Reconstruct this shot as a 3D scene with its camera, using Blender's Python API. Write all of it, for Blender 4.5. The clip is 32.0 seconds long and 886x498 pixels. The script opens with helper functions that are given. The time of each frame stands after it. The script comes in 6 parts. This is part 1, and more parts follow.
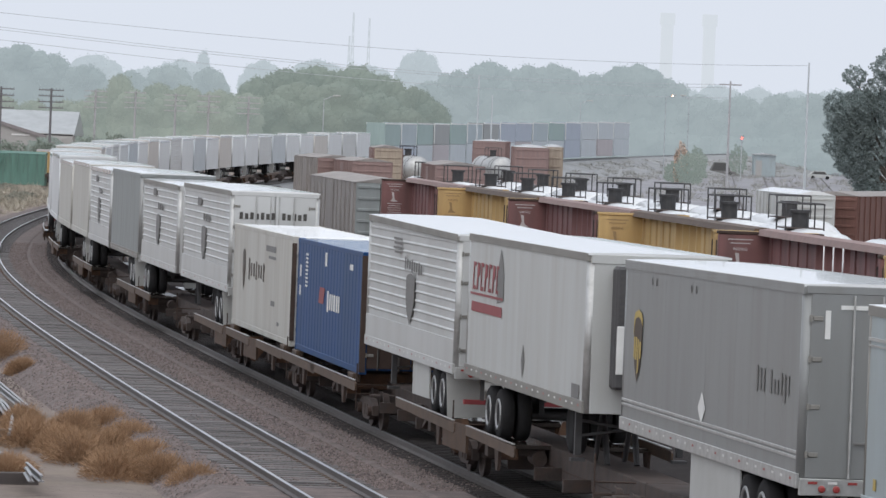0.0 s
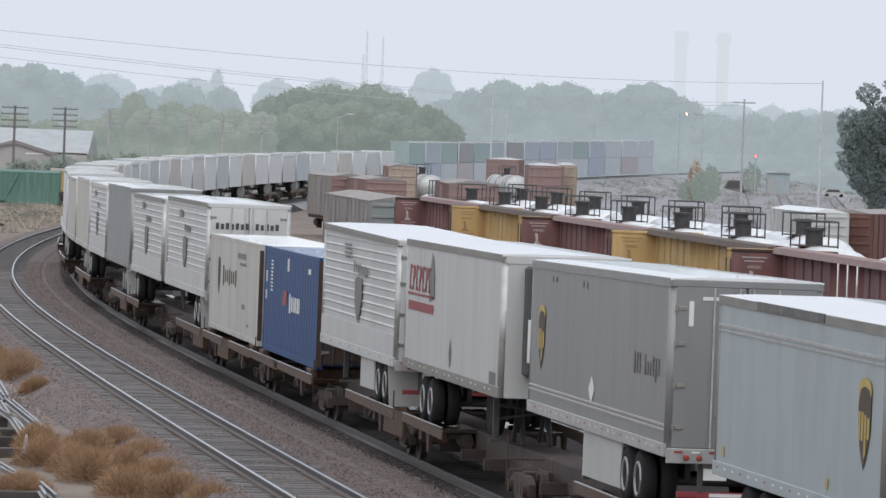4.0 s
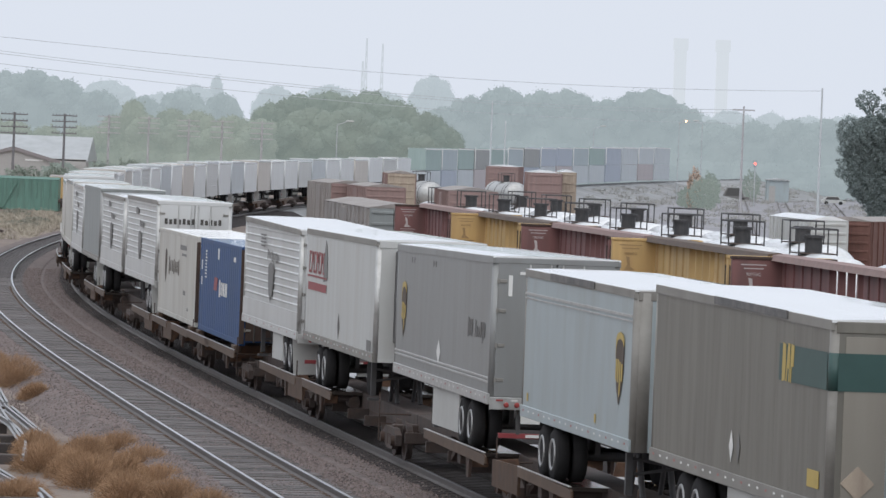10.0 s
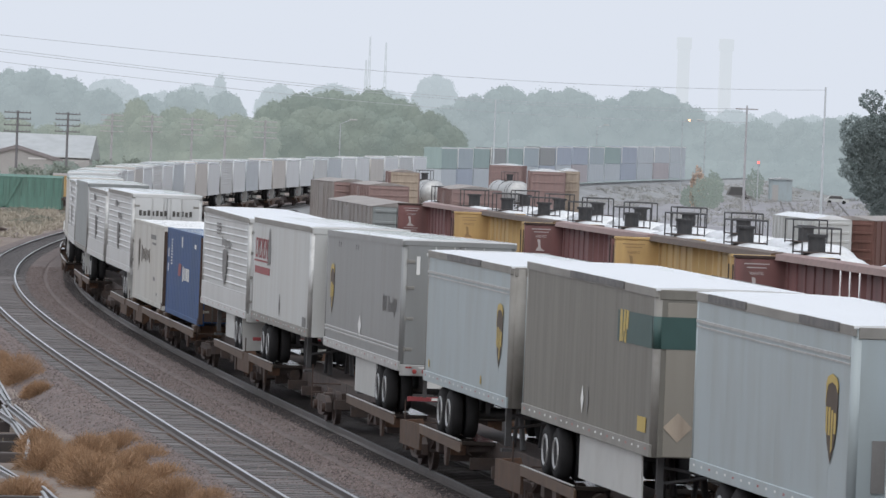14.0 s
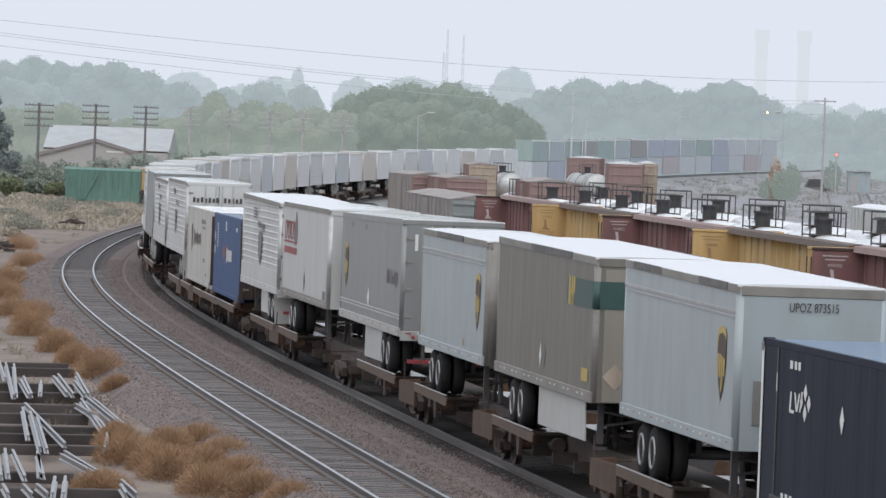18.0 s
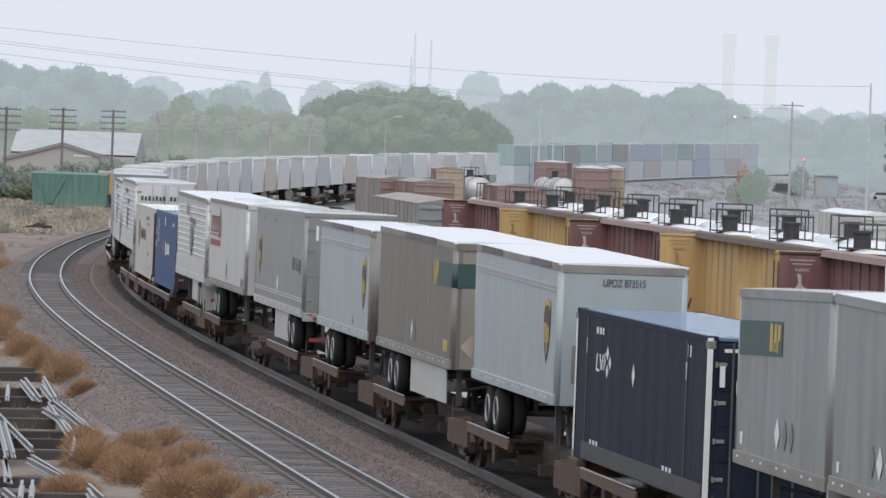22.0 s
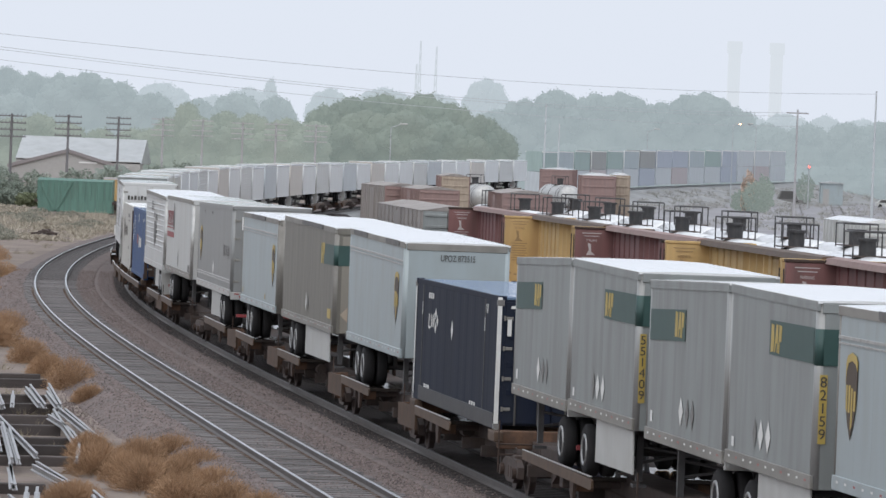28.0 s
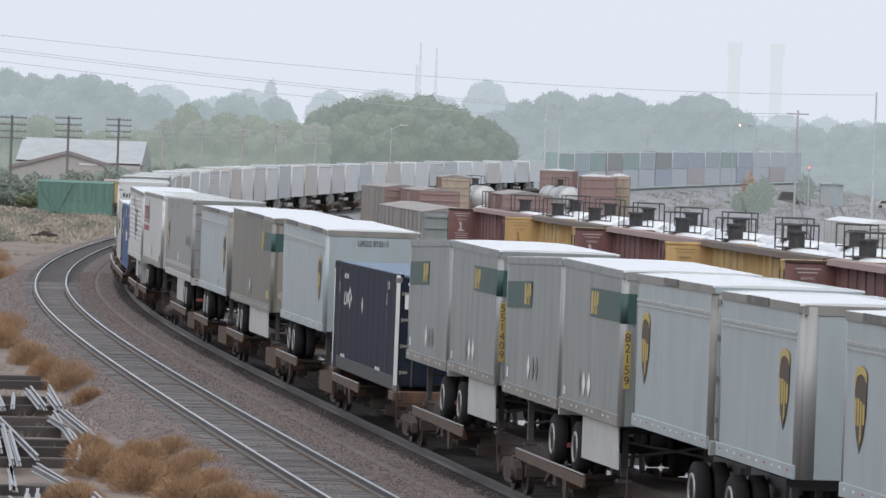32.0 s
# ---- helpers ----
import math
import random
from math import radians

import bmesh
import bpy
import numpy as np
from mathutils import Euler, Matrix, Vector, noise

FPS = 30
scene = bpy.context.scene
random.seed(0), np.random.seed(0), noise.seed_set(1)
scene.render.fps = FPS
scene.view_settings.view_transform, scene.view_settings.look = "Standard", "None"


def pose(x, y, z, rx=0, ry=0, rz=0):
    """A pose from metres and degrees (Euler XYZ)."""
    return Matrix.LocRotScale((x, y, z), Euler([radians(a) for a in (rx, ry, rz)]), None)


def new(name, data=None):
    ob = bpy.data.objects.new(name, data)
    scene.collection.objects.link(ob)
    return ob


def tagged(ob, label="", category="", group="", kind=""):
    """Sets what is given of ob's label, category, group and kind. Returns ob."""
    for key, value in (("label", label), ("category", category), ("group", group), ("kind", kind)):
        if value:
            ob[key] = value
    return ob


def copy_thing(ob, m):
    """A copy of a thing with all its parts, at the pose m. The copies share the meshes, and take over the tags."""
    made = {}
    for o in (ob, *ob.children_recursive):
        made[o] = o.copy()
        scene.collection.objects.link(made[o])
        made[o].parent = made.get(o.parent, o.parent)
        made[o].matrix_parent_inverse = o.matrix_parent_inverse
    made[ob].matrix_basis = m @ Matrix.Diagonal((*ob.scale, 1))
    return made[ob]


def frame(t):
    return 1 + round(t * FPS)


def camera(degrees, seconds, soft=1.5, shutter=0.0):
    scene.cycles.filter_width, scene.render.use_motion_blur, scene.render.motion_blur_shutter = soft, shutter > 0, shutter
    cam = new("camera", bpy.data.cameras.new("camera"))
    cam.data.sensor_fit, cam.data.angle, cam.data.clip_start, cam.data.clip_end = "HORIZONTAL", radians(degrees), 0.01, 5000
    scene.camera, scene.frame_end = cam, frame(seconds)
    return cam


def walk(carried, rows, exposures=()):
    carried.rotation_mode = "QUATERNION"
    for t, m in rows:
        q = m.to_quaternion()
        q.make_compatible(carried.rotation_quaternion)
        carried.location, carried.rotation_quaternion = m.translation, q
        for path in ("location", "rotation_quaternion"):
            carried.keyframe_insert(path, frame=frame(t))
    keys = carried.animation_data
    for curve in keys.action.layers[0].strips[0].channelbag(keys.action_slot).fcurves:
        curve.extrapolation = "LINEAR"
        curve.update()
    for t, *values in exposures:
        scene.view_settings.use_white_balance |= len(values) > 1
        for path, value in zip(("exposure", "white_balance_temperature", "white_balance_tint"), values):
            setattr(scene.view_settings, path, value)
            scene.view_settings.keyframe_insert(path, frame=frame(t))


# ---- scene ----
cam = camera(9.24, 32.0)
EYE_Z = 7.248
# seconds, yaw, pitch, roll of the camera on its tripod
VIEW = (
    (0, -0.138, -1.320, 2.23), (0.5, -0.137, -1.299, 2.18), (1, -0.101, -1.270, 2.22), (1.5, -0.071, -1.238, 2.19),
    (2, -0.061, -1.204, 2.26), (2.5, -0.034, -1.195, 2.27), (3, -0.014, -1.145, 2.25), (3.5, -0.011, -1.140, 2.18),
    (5.5, 0.018, -1.082, 2.12), (6, 0.005, -1.066, 2.09), (6.5, 0.008, -1.062, 2.08), (7, 0.002, -1.109, 2.14),
    (7.5, 0.025, -1.170, 2.18), (8, 0.022, -1.189, 2.22), (8.5, 0.015, -1.163, 2.25), (9, 0.007, -1.135, 2.25),
    (9.5, 0.006, -1.097, 2.25), (10, 0.001, -1.060, 2.22), (10.5, 0.006, -1.023, 2.24), (11, 0.001, -1.022, 2.26),
    (11.5, 0.000, -1.006, 2.27), (12, 0.001, -1.009, 2.27), (12.5, -0.000, -1.044, 2.29), (13, 0.000, -1.045, 2.25),
    (13.5, -0.001, -1.056, 2.27), (15.5, 0.274, -1.130, 2.26), (16, 0.390, -1.149, 2.29), (16.5, 0.611, -1.176, 2.28),
    (17, 0.754, -1.177, 2.26), (17.5, 0.824, -1.176, 2.22), (18, 0.848, -1.181, 2.17), (18.5, 0.832, -1.171, 2.14),
    (19, 0.774, -1.144, 2.09), (19.5, 0.709, -1.128, 2.10), (20, 0.605, -1.113, 2.08), (20.5, 0.539, -1.104, 2.10),
    (21, 0.520, -1.095, 2.17), (21.5, 0.509, -1.125, 2.19), (22, 0.508, -1.125, 2.19), (22.5, 0.504, -1.116, 2.23),
    (23, 0.511, -1.112, 2.28), (23.5, 0.524, -1.092, 2.25), (24, 0.533, -1.076, 2.25), (24.5, 0.539, -1.048, 2.24),
    (25, 0.544, -1.070, 2.26), (25.5, 0.561, -1.057, 2.27), (27.5, 0.565, -1.023, 2.27), (28, 0.563, -1.052, 2.26),
    (28.5, 0.563, -1.058, 2.29), (29, 0.561, -1.094, 2.25), (29.5, 0.559, -1.123, 2.26), (30, 0.560, -1.124, 2.29),
    (30.5, 0.562, -1.081, 2.27), (31, 0.563, -1.062, 2.25), (31.5, 0.566, -1.047, 2.22), (32, 0.565, -1.039, 2.20),
)
walk(cam, [(t, pose(0, 0, EYE_Z, 90 + p, -r, y)) for t, y, p, r in VIEW], ((0, 0.0), (13, 0.0), (18, 0.05), (32, 0.06)))

# ---------------------------------------------------------------- light
world = bpy.data.worlds.new("overcast_sky")
scene.world = world
world.use_nodes = True
wn, wl = world.node_tree.nodes, world.node_tree.links
sky = wn.new("ShaderNodeTexSky")
sky.sky_type = "NISHITA"
sky.sun_disc = False
sky.sun_elevation, sky.sun_rotation = radians(56), radians(194)
sky.air_density, sky.dust_density = 1.5, 6.0
grey = wn.new("ShaderNodeMix")
grey.data_type = "RGBA"
grey.inputs["Factor"].default_value = 0.93
grey.inputs["B"].default_value = (7.72, 8.28, 9.3, 1)
wl.new(sky.outputs[0], grey.inputs["A"])
wl.new(grey.outputs["Result"], wn["Background"].inputs["Color"])
wn["Background"].inputs["Strength"].default_value = 0.1
sun_data = bpy.data.lights.new("sun", "SUN")
sun_data.energy, sun_data.angle, sun_data.color = 1.5, radians(100), (1.0, 0.985, 0.96)
sun = new("sun", sun_data)
sun.matrix_world = pose(0, 0, 60, 34, 0, -14)


# ---------------------------------------------------------------- materials
def material(name, colour, rough=0.6, metal=0.0, spread=0.12, scale=3.0, grain=40.0, bump=0.0, dirt=None, dirt_amount=0.0, stretch=(1, 1, 1), coat=0.0, random_spread=0.0, glow=None, island=0.0, spec=0.5, drip=1.7, thin=0.0):
    """A surface with variation at two scales, optional dirt, bump and per-object variation."""
    m = bpy.data.materials.new(name)
    m.use_nodes = True
    n, l = m.node_tree.nodes, m.node_tree.links
    b = n["Principled BSDF"]
    b.inputs["Roughness"].default_value, b.inputs["Metallic"].default_value = rough, metal
    b.inputs["Coat Weight"].default_value = coat
    b.inputs["Specular IOR Level"].default_value = spec
    co = n.new("ShaderNodeTexCoord")
    mp = n.new("ShaderNodeMapping")
    mp.inputs["Scale"].default_value = stretch
    info0, shift = n.new("ShaderNodeObjectInfo"), n.new("ShaderNodeVectorMath")
    shift.operation = "MULTIPLY_ADD"
    shift.inputs[1].default_value = (37, 61, 23)
    l.new(info0.outputs["Random"], shift.inputs[0])
    l.new(co.outputs["Object"], shift.inputs[2])
    l.new(shift.outputs[0], mp.inputs["Vector"])
    big, fine = n.new("ShaderNodeTexNoise"), n.new("ShaderNodeTexNoise")
    big.inputs["Scale"].default_value, fine.inputs["Scale"].default_value = scale, grain
    big.inputs["Detail"].default_value, fine.inputs["Detail"].default_value = 5, 3
    l.new(mp.outputs[0], big.inputs["Vector"])
    l.new(shift.outputs[0], fine.inputs["Vector"])
    add = n.new("ShaderNodeMath")
    add.operation = "MULTIPLY_ADD"
    add.inputs[1].default_value = 0.4
    l.new(fine.outputs["Fac"], add.inputs[0])
    l.new(big.outputs["Fac"], add.inputs[2])
    ramp = n.new("ShaderNodeMapRange")
    ramp.inputs["From Min"].default_value, ramp.inputs["From Max"].default_value = 0.4, 1.0
    ramp.inputs["To Min"].default_value, ramp.inputs["To Max"].default_value = 1 - spread, 1 + spread
    l.new(add.outputs[0], ramp.inputs["Value"])
    value = ramp.outputs[0]
    for amount, kind, out in ((random_spread, "ShaderNodeObjectInfo", "Random"), (island, "ShaderNodeNewGeometry", "Random Per Island")):
        if amount:
            info = n.new(kind)
            r2 = n.new("ShaderNodeMapRange")
            r2.inputs["To Min"].default_value, r2.inputs["To Max"].default_value = 1 - amount, 1 + amount
            l.new(info.outputs[out], r2.inputs["Value"])
            mul = n.new("ShaderNodeMath")
            mul.operation = "MULTIPLY"
            l.new(value, mul.inputs[0])
            l.new(r2.outputs[0], mul.inputs[1])
            value = mul.outputs[0]
    tint = n.new("ShaderNodeVectorMath")
    tint.operation = "SCALE"
    tint.inputs[0].default_value = colour
    l.new(value, tint.inputs["Scale"])
    last = tint.outputs[0]
    if dirt:
        mix = n.new("ShaderNodeMix")
        mix.data_type = "RGBA"
        st = n.new("ShaderNodeTexNoise")
        st.inputs["Scale"].default_value, st.inputs["Detail"].default_value = scale * drip, 6
        m2 = n.new("ShaderNodeMapping")
        m2.inputs["Scale"].default_value = stretch
        m2.inputs["Location"].default_value = (3.1, 7.7, 1.3)
        l.new(shift.outputs[0], m2.inputs["Vector"])
        l.new(m2.outputs[0], st.inputs["Vector"])
        r3 = n.new("ShaderNodeMapRange")
        r3.inputs["From Min"].default_value, r3.inputs["From Max"].default_value = 0.42, 0.72
        r3.inputs["To Max"].default_value = dirt_amount
        l.new(st.outputs["Fac"], r3.inputs["Value"])
        l.new(r3.outputs[0], mix.inputs["Factor"])
        l.new(last, mix.inputs["A"])
        mix.inputs["B"].default_value = (*dirt, 1)
        last = mix.outputs["Result"]
    l.new(last, b.inputs["Base Color"])
    if bump:
        bp = n.new("ShaderNodeBump")
        bp.inputs["Strength"].default_value, bp.inputs["Distance"].default_value = bump, 0.05
        l.new(fine.outputs["Fac"], bp.inputs["Height"])
        l.new(bp.outputs[0], b.inputs["Normal"])
    if thin:
        tr, mx = n.new("ShaderNodeBsdfTranslucent"), n.new("ShaderNodeMixShader")
        l.new(last, tr.inputs["Color"])
        mx.inputs[0].default_value = thin
        l.new(b.outputs[0], mx.inputs[1])
        l.new(tr.outputs[0], mx.inputs[2])
        l.new(mx.outputs[0], n["Material Output"].inputs["Surface"])
    if glow:
        b.inputs["Emission Color"].default_value = (*glow[:3], 1)
        b.inputs["Emission Strength"].default_value = glow[3]
    return m


STREAK = (1, 1, 0.12)
M = {
    "ground": material("bare_earth", (0.20, 0.16, 0.14), 0.95, spread=0.45, scale=0.35, grain=4, bump=0.6, dirt=(0.235, 0.195, 0.15), dirt_amount=0.6),
    "ballast": material("ballast_stone", (0.165, 0.131, 0.122), 0.9, spread=0.4, scale=1.2, grain=9, bump=1.0, dirt=(0.06, 0.055, 0.055), dirt_amount=0.5),
    # shade under and beyond the train is put into these two dark colours
    "dark_ballast": material("shade_dark_ballast", (0.046, 0.039, 0.038), 0.85, spread=0.4, scale=1.2, grain=9, bump=1.0, dirt=(0.034, 0.03, 0.029), dirt_amount=0.5, spec=0.12),
    "shade_ballast": material("shade_black_ballast", (0.036, 0.031, 0.03), 0.85, spread=0.4, scale=1.2, grain=9, bump=1.0, dirt=(0.026, 0.023, 0.023), dirt_amount=0.5, spec=0.08),
    "stone": material("loose_stone", (0.165, 0.131, 0.123), 0.85, spread=0.2, scale=2, grain=20, island=0.55),
    "timber": material("dark_creosoted_timber", (0.062, 0.052, 0.05), 0.75, spread=0.3, scale=2, grain=30, stretch=(0.3, 3, 3), random_spread=0.3),
    "tie": material("weathered_tie_wood", (0.125, 0.115, 0.114), 0.7, spread=0.3, scale=2, grain=30, stretch=(0.3, 3, 3), random_spread=0.35),
    "rail": material("rail_steel", (0.10, 0.085, 0.08), 0.55, 0.3, spread=0.25),
    # darker copy of the rail head, with the train's shade painted in
    "rail_head_dull": material("shaded_rail_head", (0.13, 0.125, 0.125), 0.5, 0.6, spread=0.1),
    "rail_head": material("polished_rail_head", (0.55, 0.56, 0.58), 0.28, 1.0, spread=0.08),
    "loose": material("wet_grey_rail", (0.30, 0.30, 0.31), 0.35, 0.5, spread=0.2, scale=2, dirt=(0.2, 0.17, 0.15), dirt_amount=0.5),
    "plate": material("rusty_plate", (0.12, 0.075, 0.05), 0.7, 0.3),
    "white": material("white_paint", (0.50, 0.51, 0.50), 0.45, spread=0.06, scale=0.8, stretch=STREAK, dirt=(0.38, 0.36, 0.33), dirt_amount=0.5, drip=2.0),
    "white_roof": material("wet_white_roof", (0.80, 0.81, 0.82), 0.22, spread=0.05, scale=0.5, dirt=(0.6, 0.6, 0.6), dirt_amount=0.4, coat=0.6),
    "ribbed_white": material("ribbed_aluminium_paint", (0.53, 0.535, 0.53), 0.42, 0.1, spread=0.07, scale=0.7, stretch=STREAK, dirt=(0.42, 0.41, 0.39), dirt_amount=0.4),
    "silver": material("silver_grey_panel", (0.265, 0.272, 0.27), 0.42, 0.25, spread=0.06, scale=0.7, stretch=STREAK, dirt=(0.215, 0.21, 0.20), dirt_amount=0.6, drip=3.0),
    "pale_blue": material("pale_blue_grey_panel", (0.355, 0.41, 0.428), 0.42, 0.1, spread=0.05, scale=0.6, stretch=(1, 1, 0.3), dirt=(0.29, 0.31, 0.30), dirt_amount=0.5, drip=2.4),
    "dull_grey": material("dull_grey_panel", (0.262, 0.282, 0.28), 0.5, 0.1, spread=0.06, scale=0.6, stretch=(1, 1, 0.2), dirt=(0.17, 0.168, 0.16), dirt_amount=0.6, drip=3.2),
    "taupe": material("dirty_taupe_panel", (0.19, 0.18, 0.155), 0.5, 0.2, spread=0.1, scale=0.9, stretch=STREAK, dirt=(0.125, 0.115, 0.10), dirt_amount=0.7, drip=4.2),
    "cream": material("cream_container_paint", (0.49, 0.48, 0.445), 0.5, spread=0.08, scale=0.8, stretch=STREAK, dirt=(0.33, 0.29, 0.24), dirt_amount=0.5),
    "blue": material("blue_container_paint", (0.020, 0.068, 0.19), 0.42, spread=0.12, scale=0.8, stretch=STREAK, dirt=(0.03, 0.07, 0.14), dirt_amount=0.5, spec=0.12),
    # wet roof whose base colour is paled to hold the sky's reflection
    "blue_roof": material("sky_paled_wet_blue_roof", (0.14, 0.20, 0.30), 0.22, spread=0.15, coat=1.0),
    "navy": material("navy_container_paint", (0.014, 0.019, 0.036), 0.62, spread=0.15, scale=0.9, stretch=STREAK, dirt=(0.03, 0.035, 0.045), dirt_amount=0.5, spec=0.15),
    "rust": material("rusty_steel", (0.066, 0.042, 0.033), 0.8, 0.1, spread=0.35, scale=2.5, grain=25, dirt=(0.05, 0.035, 0.03), dirt_amount=0.6),
    "rust_dark": material("dark_rusty_steel", (0.074, 0.058, 0.053), 0.75, 0.2, spread=0.4, scale=2.5, dirt=(0.10, 0.062, 0.046), dirt_amount=0.5),
    "rust_orange": material("bare_orange_rust", (0.16, 0.088, 0.055), 0.8, 0.1, spread=0.35, scale=2.5, grain=25, dirt=(0.07, 0.048, 0.04), dirt_amount=0.8),
    "ledge": material("worn_platform_steel", (0.105, 0.066, 0.043), 0.6, 0.2, spread=0.3, scale=2, dirt=(0.07, 0.05, 0.04), dirt_amount=0.6),
    "wet_plate": material("rain_wet_deck_plate", (0.06, 0.05, 0.045), 0.14, 0.2, spread=0.3, scale=1.5, dirt=(0.04, 0.03, 0.028), dirt_amount=0.6),
    "dome": material("worn_black_dome", (0.05, 0.05, 0.053), 0.6, spread=0.25, dirt=(0.09, 0.08, 0.075), dirt_amount=0.4),
    # blacks of steel and tyres are lifted to imitate haze over them
    "black": material("haze_lifted_black_steel", (0.07, 0.068, 0.07), 0.6, spread=0.2),
    "tyre": material("haze_lifted_tyre_rubber", (0.032, 0.031, 0.032), 0.85, spread=0.2, spec=0.1),
    "hub": material("wheel_hub", (0.30, 0.30, 0.30), 0.4, 0.5, spread=0.15),
    "flap": material("white_mud_flap", (0.46, 0.46, 0.445), 0.6, spread=0.06, scale=0.8, dirt=(0.36, 0.35, 0.33), dirt_amount=0.5),
    "alu": material("aluminium_trim", (0.50, 0.50, 0.49), 0.4, 0.5, spread=0.1, dirt=(0.2, 0.19, 0.18), dirt_amount=0.4),
    "dark_trim": material("dark_trim", (0.075, 0.072, 0.07), 0.6, spread=0.2),
    "grimy_rail": material("grimy_rail", (0.26, 0.25, 0.23), 0.6, 0.2, spread=0.12, scale=1.2, stretch=(1, 0.4, 1), dirt=(0.17, 0.158, 0.142), dirt_amount=0.6, drip=2.0),
    "mark_white": material("white_marking", (0.72, 0.72, 0.70), 0.5, spread=0.08),
    "mark_dark": material("dark_marking", (0.06, 0.055, 0.05), 0.6, spread=0.1),
    "mark_faint": material("faint_worn_stencil", (0.33, 0.22, 0.11), 0.6, spread=0.2),
    "mark_pale": material("worn_white_stencil", (0.50, 0.46, 0.45), 0.6, spread=0.2),
    "mark_grey": material("grey_marking", (0.18, 0.175, 0.17), 0.6, spread=0.15),
    "mark_red": material("red_marking", (0.26, 0.045, 0.05), 0.5, spread=0.12),
    "tape": material("red_white_tape", (0.32, 0.05, 0.045), 0.4, spread=0.1),
    "gold": material("yellow_marking", (0.46, 0.335, 0.085), 0.45, spread=0.1),
    "brown": material("dark_brown_marking", (0.055, 0.035, 0.02), 0.5, spread=0.15),
    "green_band": material("dark_green_band", (0.034, 0.078, 0.072), 0.5, spread=0.1),
    "maroon": material("maroon_car_paint", (0.225, 0.105, 0.10), 0.6, spread=0.2, scale=1.2, stretch=STREAK, dirt=(0.115, 0.065, 0.06), dirt_amount=0.6),
    "yellow": material("faded_yellow_car_paint", (0.55, 0.375, 0.165), 0.6, spread=0.15, scale=1.2, stretch=STREAK, dirt=(0.36, 0.23, 0.11), dirt_amount=0.6),
    "grey_brown": material("weathered_grey_brown_car", (0.315, 0.29, 0.275), 0.8, spread=0.2, scale=1.2, stretch=STREAK, dirt=(0.22, 0.19, 0.175), dirt_amount=0.6),
    "car_brown": material("brown_boxcar_paint", (0.16, 0.075, 0.06), 0.7, spread=0.2, stretch=STREAK, dirt=(0.09, 0.05, 0.04), dirt_amount=0.5),
    "car_green": material("green_hopper_paint", (0.11, 0.22, 0.18), 0.6, spread=0.2, stretch=STREAK, dirt=(0.08, 0.10, 0.08), dirt_amount=0.4),
    "tank_white": material("wet_white_tank", (0.72, 0.73, 0.74), 0.25, spread=0.05, coat=0.4, dirt=(0.45, 0.44, 0.42), dirt_amount=0.4),
    # far gravel and bank: distance haze is put into the pale colour
    "gravel": material("haze_paled_gravel", (0.275, 0.272, 0.288), 0.9, spread=0.25, scale=0.05, grain=1.5, dirt=(0.215, 0.205, 0.212), dirt_amount=0.6),
    "bank": material("hazy_weedy_gravel_bank", (0.30, 0.305, 0.312), 0.95, spread=0.3, scale=0.2, grain=1.5, dirt=(0.24, 0.24, 0.225), dirt_amount=0.7),
    # far posts and poles, lightened so the colour imitates haze
    "galvanised": material("hazy_galvanised_steel", (0.42, 0.44, 0.455), 0.55, 0.3, spread=0.1),
    "hazy_wood": material("haze_paled_pole_wood", (0.50, 0.525, 0.54), 0.85, spread=0.2, stretch=(4, 4, 0.3)),
    "wood": material("hazy_weathered_pole_wood", (0.40, 0.39, 0.40), 0.85, spread=0.25, stretch=(4, 4, 0.3)),
    "bush": material("dry_weed", (0.33, 0.205, 0.12), 0.95, spread=0.3, scale=1.2, grain=10, island=0.25),
    "dry_grass": material("dry_grass", (0.275, 0.24, 0.175), 0.95, spread=0.2, island=0.35),
    "weed": material("pale_green_weed", (0.23, 0.255, 0.16), 0.9, thin=0.4, spread=0.25, scale=0.8, island=0.4),
    # russet lightened to carry the haze of the far road
    "russet": material("russet_autumn_leaf", (0.60, 0.48, 0.40), 0.9, thin=0.4, spread=0.25, scale=0.8, island=0.4),
    "scrub": material("grey_green_scrub", (0.29, 0.285, 0.235), 0.9, thin=0.4, spread=0.2, island=0.35),
    # paler copies of white and cream, with distance haze put into the colour
    "chalk": material("haze_paled_white_panel", (0.62, 0.635, 0.645), 0.45, spread=0.06, scale=0.8, stretch=STREAK, dirt=(0.46, 0.45, 0.44), dirt_amount=0.5, drip=2.0),
    "sand": material("haze_paled_cream_panel", (0.52, 0.485, 0.45), 0.5, spread=0.08, scale=0.8, stretch=STREAK, dirt=(0.40, 0.36, 0.33), dirt_amount=0.5),
    "tar_wood": material("dark_tarred_pole_wood", (0.17, 0.165, 0.17), 0.85, spread=0.25, stretch=(4, 4, 0.3)),
    "rust_tan": material("tan_brown_rusted_plate", (0.082, 0.047, 0.029), 0.75, 0.1, spread=0.3, scale=2.2, grain=25, dirt=(0.08, 0.058, 0.048), dirt_amount=0.6),
    # wire colour lightened for the haze at its distance
    "wire": material("haze_paled_wire", (0.42, 0.44, 0.46), 0.6, 0.2),
    # tufts kept near the haze-pale tone of the far gravel
    "pale_tuft": material("haze_paled_tuft", (0.34, 0.335, 0.315), 0.95, spread=0.2, island=0.15),
    "taupe_pale": material("dirty_beige_panel", (0.265, 0.245, 0.21), 0.5, 0.1, spread=0.08, scale=0.8, stretch=STREAK, dirt=(0.19, 0.17, 0.145), dirt_amount=0.6),
    # pale grey that carries the haze on far trailers and stacks
